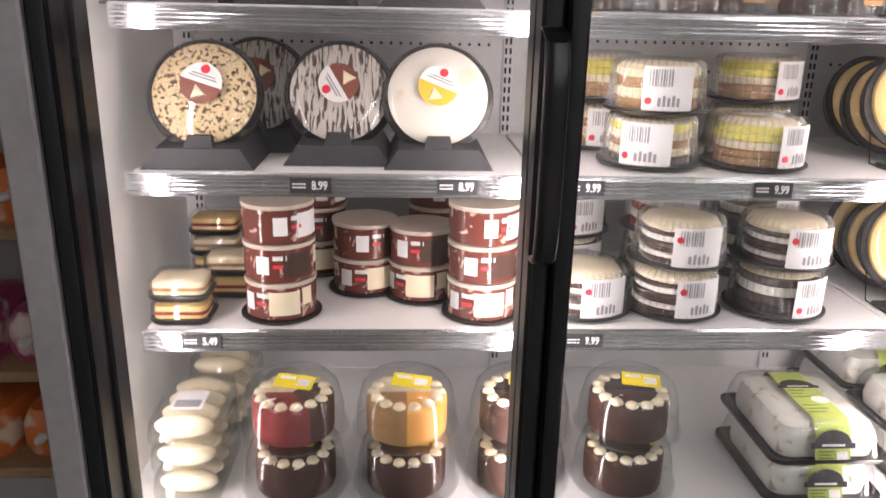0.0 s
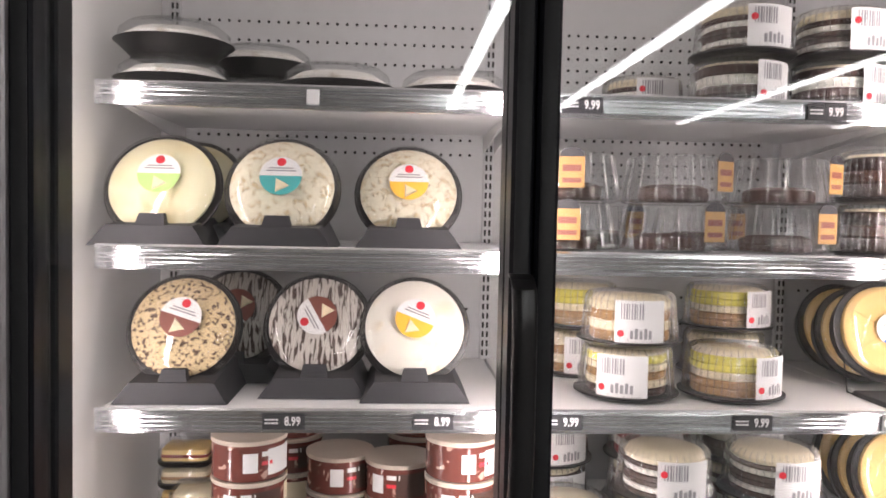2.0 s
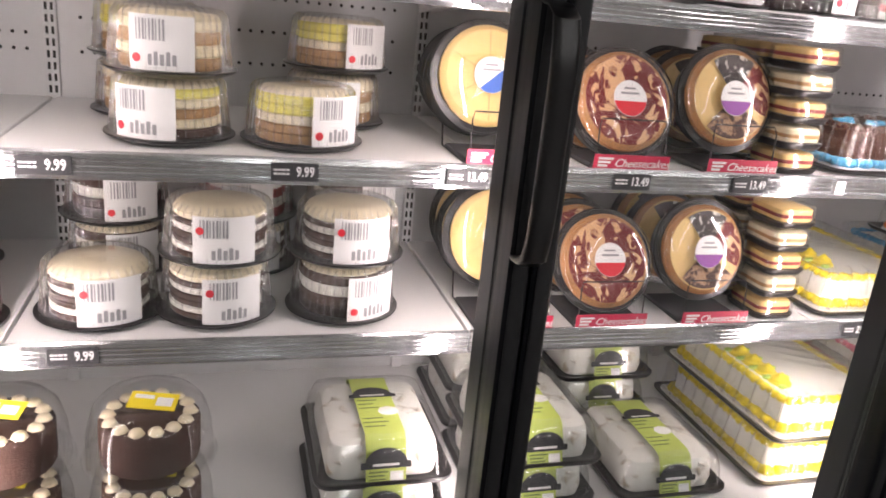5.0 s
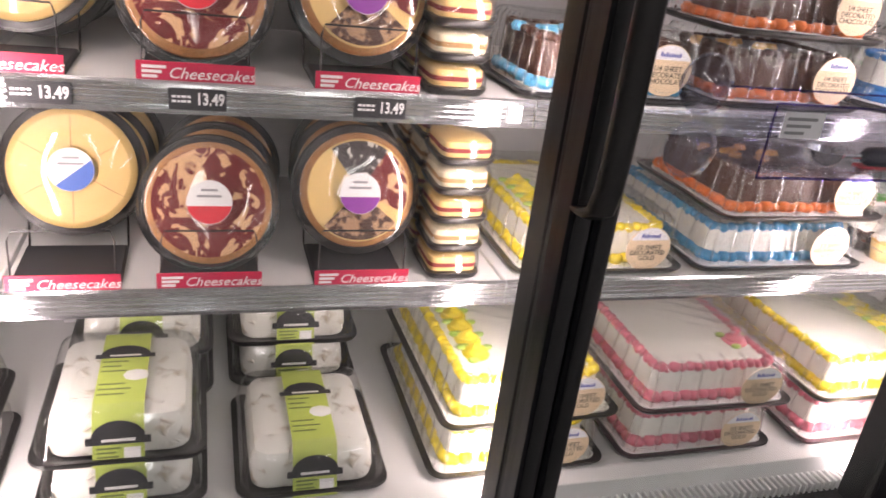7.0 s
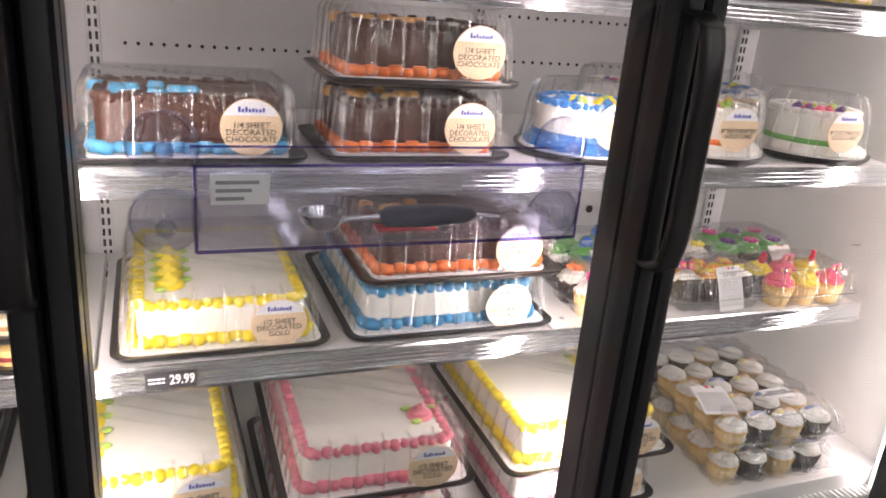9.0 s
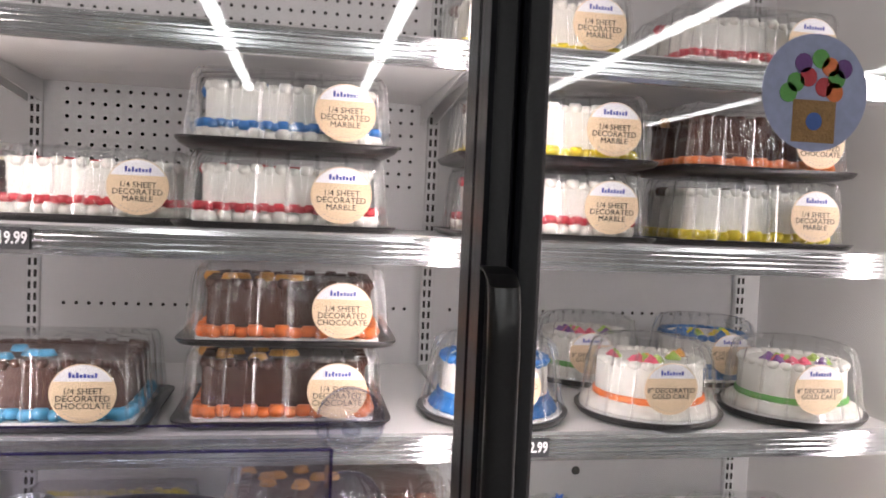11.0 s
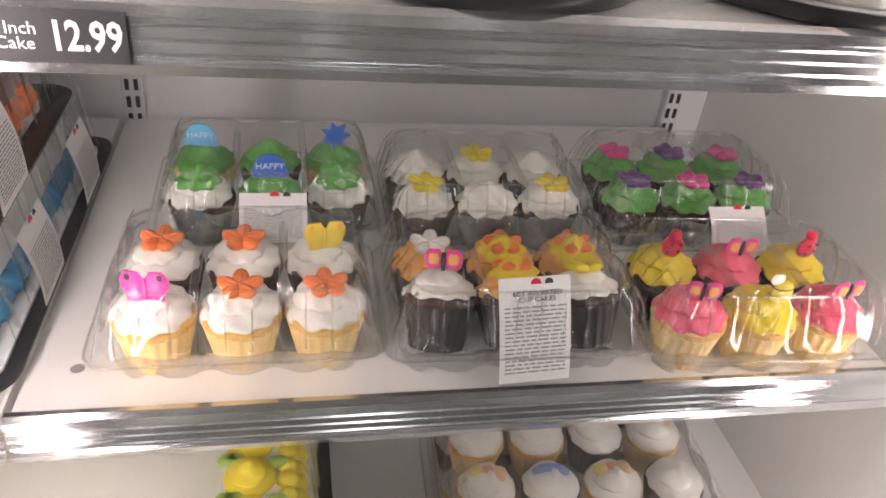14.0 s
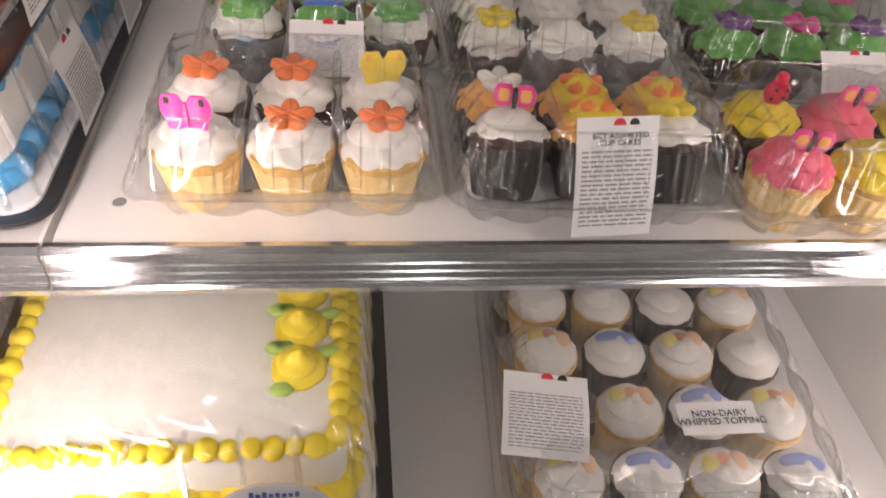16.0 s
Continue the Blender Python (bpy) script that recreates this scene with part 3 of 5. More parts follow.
def clear_cake():
    t = thing("bundt_cake", "dark ring cake under a tall clear lid with card tag", "cake", "boxed ring cakes")
    r, h = 0.105, 0.105
    part("tray", Shape().lathe([(r * 0.9, 0.0), (r + 0.006, 0.004), (r + 0.014, 0.010), (r + 0.004, 0.011), (r * 0.9, 0.006)], 32), PET, t)
    part("cake", Shape().lathe([(r - 0.036, 0.007), (r - 0.032, 0.02), (r - 0.034, 0.036), (0.050, 0.044), (0.032, 0.036), (0.03, 0.01)], 36, flutes=14, amp=0.004), SPONGE["choc"], t)
    part("dome", Shape().lathe([(r + 0.004, 0.011), (r - 0.002, 0.05), (r - 0.012, h - 0.004), (r - 0.02, h), (0.004, h)], flutes=22, amp=0.007, low=False), PET, t, "clear ribbed lid", shadow=False)
    ribs = Shape()
    for i in range(18):
        a = 2 * math.pi * i / 18
        ribs.tube([((q + 0.005) * math.cos(a), (q + 0.005) * math.sin(a), z) for q, z in ((r + 0.004, 0.012), (r - 0.002, 0.05), (r - 0.012, h - 0.004))], 0.0028, 8)
    part("ribbing", ribs, RIDGE, t, "moulded clear ribs", shadow=False)
    m = Matrix.Translation((0.055, -r - 0.004, 0.062)) @ Matrix.Rotation(radians(18), 4, "Z")
    m = m @ Matrix.Diagonal((0.86, 1, 0.66, 1))
    tag = part("card_tag", Shape().box(-0.03, 0.03, -0.001, 0.0, -0.05, 0.05, 0.0005, m), TAG_AMBER, t, "amber card tag")
    part("tag_head", Shape().disc(0.03, 0.0016, 20, m @ Matrix.Translation((0, 0, 0.045)), 0, 180), INK, tag)
    part("tag_print", Shape().box(-0.022, 0.022, -0.0016, -0.0011, 0.0, 0.02, 0.0003, m).box(-0.022, 0.022, -0.0016, -0.0011, -0.035, -0.02, 0.0003, m), LABEL_BROWN, tag)
    return t


def cheesecake(kind, label, stand=True):
    mid, back, lean = {"plain": (0.145, 0.165, 14), "swirl": (0.122, 0.062, 24), "sampler": (0.142, 0.085, 16)}[kind]
    if not stand:
        mid, lean = mid + 0.02, 18
    t = thing("cheesecake", label, "cheesecake", "display cheesecakes")
    R = 0.104
    m = tilt_face(mid, back, lean)
    part("tray", Shape().lathe([(R - 0.004, -0.045), (R + 0.006, -0.008), (R + 0.013, -0.002), (R + 0.013, 0.003), (R, 0.004)], 40, m), BLACK_PL, t, "black plastic tray")
    part("crust", Shape().lathe([(R - 0.004, -0.03), (R - 0.002, 0.016), (R - 0.010, 0.024), (R - 0.018, 0.025)], 40, m, high=False), CRUST if kind != "plain" else CUSTARD, t, "browned edge")
    part("filling", Shape().lathe([(R - 0.013, 0.015), (R - 0.013, 0.0255), (0.003, 0.026)], 40, m), SWIRL if kind == "swirl" else CUSTARD, t, "cherry swirled filling" if kind == "swirl" else "")
    face = m @ Matrix.Translation((0, 0, 0.0262)) @ Matrix.Rotation(radians(-90), 4, "X")
    if kind == "plain":
        cuts = Shape()
        for a in (0, 60, 120):
            cuts.box(-R + 0.015, R - 0.015, -0.0008, 0, -0.0006, 0.0006, 0.0001, face @ Matrix.Rotation(radians(a + 30), 4, "Y"))
        part("cut_line", cuts, CRUST, t, "slice cuts")
    if kind == "sampler":
        for a0, a1, mm in ((55, 125, COOKIE), (-25, 55, SWIRL), (225, 320, SHAVED)):
            part("slice_topping", Shape().add([(0, -0.003, 0)] + [((R - 0.016) * math.cos(radians(a0 + (a1 - a0) * i / 12)), -0.003, (R - 0.016) * math.sin(radians(a0 + (a1 - a0) * i / 12))) for i in range(13)], [(0, i + 1, i + 2) for i in range(12)], face), mm, t)
    part("dome", Shape().lathe([(R + 0.011, 0.003), (R + 0.006, 0.026), (R - 0.006, 0.034), (0.04, 0.036), (0.003, 0.036)], 40, m, low=False), PET, t, "clear plastic lid", shadow=False)
    f = m @ Matrix.Translation((0, 0, 0.0375)) @ Matrix.Rotation(radians(-90), 4, "X")
    if kind == "sampler":
        f = f @ Matrix.Translation((0, 0, -0.004))
    lab = part("sticker", Shape().disc(0.0365, 0.0006, 30, f), PAPER, t, "round white sticker")
    g = f @ Matrix.Translation((0, -0.0007, 0)) @ Matrix.Rotation(radians(-38 if kind == "plain" else 0), 4, "Y")
    part("picture", Shape().disc(0.0358, 0.0006, 30, g, 180 + 10, 360 - 10), {"plain": LABEL_BLUE, "swirl": RED_DOT, "sampler": LABEL_PURPLE}[kind], lab, "coloured lower half")
    part("print", Shape().box(-0.02, 0.02, -0.0013, -0.0007, 0.008, 0.012, 0.0002, f).box(-0.013, 0.013, -0.0013, -0.0007, 0.018, 0.022, 0.0002, f), INK_GREY, lab)
    if stand:
        s = Shape()
        s.tube([(-0.075, -0.012, 0.03), (-0.075, -0.008, 0.085), (-0.07, -0.004, 0.10), (0.07, -0.004, 0.10), (0.075, -0.008, 0.085), (0.075, -0.012, 0.03)], 0.0016)
        s.tube([(-0.08, -0.01, 0.002), (-0.08, 0.16, 0.004), (-0.08, 0.19, 0.12)], 0.002)
        s.tube([(0.08, -0.01, 0.002), (0.08, 0.16, 0.004), (0.08, 0.19, 0.12)], 0.002)
        part("wire_stand", s, BLACK_PL, t, "black wire easel")
        part("foot", Shape().box(-0.08, 0.08, 0.0, 0.14, 0.0, 0.012, 0.002), BLACK_CARD, t)
        b = part("banner", Shape().box(-0.083, 0.083, -0.022, -0.019, 0.001, 0.033, 0.0006), BANNER, t, "red lettered strip")
        lettering("lettering", "Cheesecakes", 0.0235, TAGWHITE, b, pose(0.021, -0.0225, 0.0165), slant=0.35)
        mark = Shape()
        for k in range(3):
            mark.box(-0.075, -0.042 - 0.006 * k, -0.0231, -0.0222, 0.023 - 0.007 * k, 0.0275 - 0.007 * k, 0.0003)
        part("mark", mark, PAPER, b, "white printed mark")
    return t


def gold_stack(n):
    t = thing("dessert_stack", "stack of clear-lidded mini dessert trays with golden slices", "dessert", "mini dessert stacks")
    for i in range(n):
        z = i * 0.0545
        u = part("dessert_tray", Shape().loft([[(x, y, z + q) for x, y in rr(w, w * 1.25, 0.02)] for w, q in ((0.09, 0.0), (0.098, 0.004), (0.104, 0.012), (0.104, 0.015))]), BLACK_PL, t, "dark plastic tray")
        part("slice", Shape().loft([[(x, y, z + q) for x, y in rr(w, w * 1.25, 0.016)] for w, q in ((0.088, 0.0155), (0.090, 0.022), (0.088, 0.042), (0.078, 0.046))]), SPONGE["cream"] if i % 2 else CUSTARD, u)
        part("band", Shape().loft([[(x, y, z + q) for x, y in rr(0.0915, 0.0915 * 1.25, 0.017)] for q in (0.024, 0.032)], False, False), SPONGE["tan"] if i % 2 else SPONGE["red"], u)
        part("lid", Shape().loft([[(x, y, z + q) for x, y in rr(w, w * 1.25, 0.02)] for w, q in ((0.103, 0.016), (0.100, 0.046), (0.094, 0.052))], False), PET, u, "clear lid", shadow=False)
    return t


def tub_stack(n):
    t = thing("ice_cream_cake_stack", "stack of round maroon-printed cake tubs with clear lids", "cake tub", "cake tub stacks")
    part("base", Shape().lathe([(0.08, 0), (0.09, 0.004), (0.09, 0.008), (0.07, 0.008)], 32), BLACK_PL, t, "black plastic base")
    for i in range(n):
        z = 0.008 + i * 0.0865
        u = part("tub", Shape().lathe([(0.075, z), (0.078, z + 0.003), (0.078, z + 0.074), (0.074, z + 0.079)], 32), TUB_PRINT, t, "printed maroon wrap")
        for b0, b1, c0, c1, mm in ((-150, -128, 0.02, 0.06, PAPER), (-45, -25, 0.03, 0.07, FROST["cream"]), (-122, -100, 0.052, 0.062, PAPER), (-122, -104, 0.034, 0.042, RED_DOT)):
            bb = [radians(b0 + i * 31 + (b1 - b0) * k / 4) for k in range(5)]
            part("print", Shape().add([(0.0786 * math.cos(a), 0.0786 * math.sin(a), z + q) for q in (c0, c1) for a in bb], [(k, k + 1, k + 6, k + 5) for k in range(4)]), mm, u)
        part("panel", Shape().add([((0.0788) * math.cos(radians(a)), 0.0788 * math.sin(radians(a)), z + q) for q in (0.012, 0.066) for a in range(-100 + i * 25, -49 + i * 25, 10)], [(k, k + 1, k + 7, k + 6) for k in range(5)]), (FROST["cream"], SPONGE["choc"], PAPER)[i % 3], u, "pale picture panel")
        part("lid", Shape().lathe([(0.0785, z + 0.075), (0.0795, z + 0.078), (0.0795, z + 0.0845), (0.07, z + 0.0855), (0.045, z + 0.083), (0.03, z + 0.083), (0.004, z + 0.081)], 32), TUB_LID, u, "translucent lid")
    return t


def dome_cake(colours, label):
    t = thing("domed_cake", label, "cake", "domed cakes")
    part("tray", Shape().lathe([(0.10, 0.0), (0.118, 0.004), (0.122, 0.012), (0.11, 0.012), (0.09, 0.008)], 36), PET, t, "clear base")
    for k, (c, a0, a1) in enumerate(colours):
        s = Shape()
        ring = [radians(a0 + (a1 - a0) * i / 12) for i in range(13)]
        rings = []
        for r, z in ((0.088, 0.009), (0.09, 0.02), (0.09, 0.085), (0.083, 0.094)):
            rings.append([(0, 0, z)] + [(r * math.cos(a), r * math.sin(a), z) for a in ring])
        s.loft(rings)
        part("slice", s, c, t)
    top = Shape()
    for i in range(14):
        a = 2 * math.pi * i / 14
        top.blob((0.072 * math.cos(a), 0.072 * math.sin(a), 0.094), (0.015, 0.015, 0.010), 7, 3)
    part("piping", top, FROST["cream"], t, "piped cream edge")
    part("dome", Shape().lathe([(0.114, 0.012), (0.110, 0.07), (0.10, 0.11), (0.085, 0.128), (0.05, 0.135), (0.004, 0.136)], 40, low=False), PET, t, "clear plastic dome", shadow=False)
    m = Matrix.Translation((0.01, -0.035, 0.1385)) @ Matrix.Rotation(radians(-78), 4, "X") @ Matrix.Rotation(radians(12), 4, "Y")
    st = part("price_sticker", Shape().box(-0.042, 0.042, -0.0008, 0, -0.022, 0.022, 0.0003, m), YEL_STICK, t, "yellow price sticker")
    part("print", Shape().box(-0.034, 0.0, -0.0014, -0.0009, 0.004, 0.014, 0.0003, m).box(0.006, 0.034, -0.0014, -0.0009, -0.012, 0.010, 0.0003, m), PAPER, st)
    return t


def beads(path, r, squash=1.0, shift=0.0):
    """A piped border: overlapping shells along a closed run of points."""
    s = Shape()
    for i, p in enumerate(path):
        k = 1.0 + 0.12 * math.sin(i * 2.7 + shift)
        s.blob(p, (r * k, r * k, r * k * squash), 7, 3)
    return s


def run_round(w, d, z, step, phase=0.0):
    base = rr(w, d, 0.02, 3)
    out = []
    for i, (x0, y0) in enumerate(base):
        x1, y1 = base[(i + 1) % len(base)]
        s = math.hypot(x1 - x0, y1 - y0)
        for j in range(max(1, round(s / step))):
            u = j / max(1, round(s / step))
            out.append((x0 + (x1 - x0) * u, y0 + (y1 - y0) * u, z + 0.0015 * math.sin(9 * i + 3.1 * j)))
    return out


def rosette(s, leaf, c, r):
    swirl(s, r * 0.95, r * 0.95, 2.3, 5, 14, 22, c)
    for a in (0.5, 2.4, 4.2):
        leaf.blob((c[0] + r * 1.15 * math.cos(a), c[1] + r * 1.15 * math.sin(a), c[2] + r * 0.2), (r * 0.45, r * 0.32, r * 0.18), 6, 3)


def round_label(t, x, y, z, w, h, lines, size):
    """A cream oval sticker with a pale head and its printed lines."""
    m = Matrix.Translation((x, y, z)) @ Matrix.Diagonal((w / 2, 1, h / 2, 1))
    lab = part("label", Shape().disc(1.0, 0.0008, 32, m), CREAM_LABEL, t, "cream oval sticker")
    part("label_head", Shape().disc(0.97, 0.0005, 32, m @ Matrix.Translation((0, -0.0009, 0)), 25, 155), LABEL_BAND, lab, "pale head of the sticker")
    s = Shape()
    for i, hh in enumerate((0.20, 0.12, 0.19, 0.12, 0.15, 0.12, 0.12, 0.17)):
        dx = -0.42 + 0.11 * i
        s.box(x + dx * w / 2, x + (dx + 0.075) * w / 2, y - 0.0021, y - 0.0014, z + h * 0.265, z + h * (0.265 + hh * 0.48), 0.0004)
    part("maker_mark", s, INK_BLUE, lab, "dark blue printed mark")
    lettering("lettering", lines, size, INK, lab, pose(x, y - 0.0013, z - h * 0.09))
    s = Shape()
    for i in range(9):
        a = radians(232 + 9.5 * i)
        s.box(x + 0.43 * w * math.cos(a) - 0.0012, x + 0.43 * w * math.cos(a) + 0.0012, y - 0.0015, y - 0.0009, z + 0.43 * h * math.sin(a) - 0.0006, z + 0.43 * h * math.sin(a) + 0.0006, 0.0001)
    part("fine_print", s, INK_GREY, lab)
    return lab


def sheet_cake(w, d, body, base_border, top_border, lines, label, tall=0.118, roses=None, deco=None, stripe=None):
    t = thing("sheet_cake", label, "cake", "boxed sheet cakes")
    W, D = w - 0.03, d - 0.03
    part("tray", Shape().loft([[(x, y, q) for x, y in rr(ww, dd, 0.03, 4)] for ww, dd, q in ((W - 0.01, D - 0.01, 0.0), (w, d, 0.005), (w + 0.012, d + 0.012, 0.013), (w + 0.012, d + 0.012, 0.016), (w - 0.004, d - 0.004, 0.015), (W, D, 0.008))]), BLACK_PL, t, "black plastic tray")
    part("board", Shape().loft([[(x, y, q) for x, y in rr(w - (0.02 if d > 0.4 else 0.045), d - (0.02 if d > 0.4 else 0.045), 0.02, 3)] for q in (0.008, 0.014)]), PAPER, t, "white cake board")
    cw, cd, ch = W - 0.045, D - 0.045, tall - 0.045
    part("cake", Shape().loft([[(x, y, 0.014 + q) for x, y in rr(cw - e, cd - e, 0.02, 4)] for e, q in ((0.0, 0.0), (0.0, ch * 0.92), (0.006, ch), (0.02, ch + 0.001))]), body, t)
    if stripe:
        part("stripe", beads(run_round(cw + 0.012, cd + 0.012, 0.0395, 0.012), 0.0105, 0.85), stripe, t, "piped coloured stripe")
    part("base_border", beads(run_round(cw + 0.008, cd + 0.008, 0.024, 0.021), 0.014, 0.85), base_border, t, "piped lower border")
    part("top_border", beads(run_round(cw - 0.012, cd - 0.012, 0.014 + ch, 0.019), 0.0115, 0.9, 1.0), top_border, t, "piped upper border")
    if roses:
        s, lf = Shape(), Shape()
        for i in range(roses[1]):
            rosette(s, lf, (cw * roses[2], -cd * 0.27 + i * 0.050, 0.014 + ch), 0.028)
        part("rosettes", s, roses[0], t, "piped rosettes")
        part("leaves", lf, FROST["lime"], t, "piped green leaves")
    if deco:
        s = Shape()
        rnd = random.Random(3)
        for i in range(9):
            s.blob((-cw * 0.3 + rnd.uniform(-0.06, 0.09), -cd * 0.15 + rnd.uniform(-0.04, 0.06), 0.016 + ch), (0.016, 0.013, 0.012), 7, 3)
        part("flowers", s, deco, t, "piped flowers")
    lid = Shape()
    k = fluted(W + 0.006, D + 0.006, 0.02, 0.052, 0.006)
    k2, k3 = fluted(W - 0.014, D - 0.014, 0.02, 0.052, 0.006), fluted(W - 0.03, D - 0.03, 0.016, 0.052, 0.003)
    n = min(len(k), len(k2), len(k3))
    if len(k) == len(k2) == len(k3):
        lid.loft([[(x, y, q) for x, y in kk] for kk, q in ((k, 0.0165), (k2, tall - 0.016), (k3, tall - 0.004))])
    else:
        lid.loft([[(x * f, y * f, q) for x, y in k] for f, q in ((1.0, 0.0165), (0.955, tall - 0.016), (0.92, tall - 0.004))])
    lid.f.pop(-2)
    part("lid", lid, PET, t, "clear ribbed lid", shadow=False)
    ribs = Shape()
    nf, ns = round(W / 0.052), round(D / 0.052)
    for i in range(nf + 1):
        x = -W / 2 + 0.012 + (W - 0.024) * i / nf
        ribs.tube([(x, -D / 2 - 0.006, 0.018), (x * 0.97, -D / 2 + 0.004, tall - 0.018), (x * 0.95, -D / 2 + 0.014, tall - 0.005), (x * 0.95, -D / 2 + 0.030, tall - 0.003)], 0.0030, 8)
    for j in range(ns + 1):
        y = -D / 2 + 0.012 + (D - 0.024) * j / ns
        for sx in (-1, 1):
            ribs.tube([(sx * (W / 2 + 0.006), y, 0.018), (sx * (W / 2 - 0.004), y, tall - 0.018), (sx * (W / 2 - 0.014), y, tall - 0.005)], 0.0024, 8)
    part("ribbing", ribs, RIDGE, t, "moulded clear ribs", shadow=False)
    round_label(t, w * 0.25, -d / 2 + 0.001, 0.014 + (tall - 0.03) * 0.50, 0.098, min(0.092, tall - 0.02), lines, 0.0135)
    return t


def round_cake(border, decor, lines, label, off=0.0):
    t = thing("round_cake", label, "cake", "round decorated cakes")
    part("tray", Shape().lathe([(0.115, 0.0), (0.13, 0.004), (0.137, 0.014), (0.137, 0.017), (0.128, 0.016), (0.11, 0.008)], 44), BLACK_PL, t, "black plastic tray")
    part("board", Shape().lathe([(0.122, 0.010), (0.127, 0.014), (0.126, 0.0175), (0.09, 0.0185)], 44), PAPER, t, "white board")
    part("cake", Shape().lathe([(0.098, 0.018), (0.099, 0.03), (0.097, 0.098), (0.092, 0.105), (0.08, 0.107), (0.003, 0.107)], 44), FROST["white"], t)
    edge = 0.115 if border is FROST["blue"] else 0.124
    skirt = Shape().lathe([(edge, 0.0185), (edge + 0.001, 0.022), (edge - 0.005, 0.029), (0.106, 0.036), (0.098, 0.040)], flutes=30, amp=0.0025)
    part("skirt", skirt, border if border is FROST["blue"] else FROST["white"], t, "piped skirt of frosting")
    part("band", Shape().lathe([(0.1, 0.036), (0.1030, 0.039), (0.1030, 0.047), (0.1, 0.050)], 44, low=False, high=False), border, t, "coloured band")
    s = Shape()
    for i in range(26):
        a = 2 * math.pi * (i + 0.5) / 26
        s.blob((0.09 * math.cos(a), 0.09 * math.sin(a), 0.106), (0.0125, 0.0125, 0.009), 7, 3)
    part("rim", s, border if border in (FROST["blue"],) else FROST["white"], t, "piped rim")
    rnd = random.Random(len(lines) + len(label))
    for k, c in enumerate(decor):
        s = Shape()
        for i in range(4):
            a = rnd.uniform(3.2, 6.2)
            rosette(s, Shape(), (0.055 * math.cos(a) + rnd.uniform(-0.02, 0.02), 0.055 * math.sin(a) + rnd.uniform(-0.01, 0.03), 0.107), 0.015)
        part("flower", s, c, t, "piped flowers")
    part("dome", Shape().lathe([(0.125, 0.0175), (0.117, 0.05), (0.112, 0.10), (0.103, 0.135), (0.085, 0.146), (0.04, 0.149), (0.004, 0.149)], flutes=16, amp=0.006, low=False), PET, t, "clear ribbed dome", shadow=False)
    ribs = Shape()
    for i in range(16):
        a = 2 * math.pi * (i + 0.36) / 16
        ribs.tube([((q + 0.0055) * math.cos(a), (q + 0.0055) * math.sin(a), z) for q, z in ((0.125, 0.019), (0.117, 0.05), (0.112, 0.10), (0.103, 0.135), (0.088, 0.145))], 0.0030, 8)
    part("ribbing", ribs, RIDGE, t, "moulded clear ribs", shadow=False)
    round_label(t, off, -0.1295, 0.078, 0.098, 0.090, lines, 0.0125)
    return t


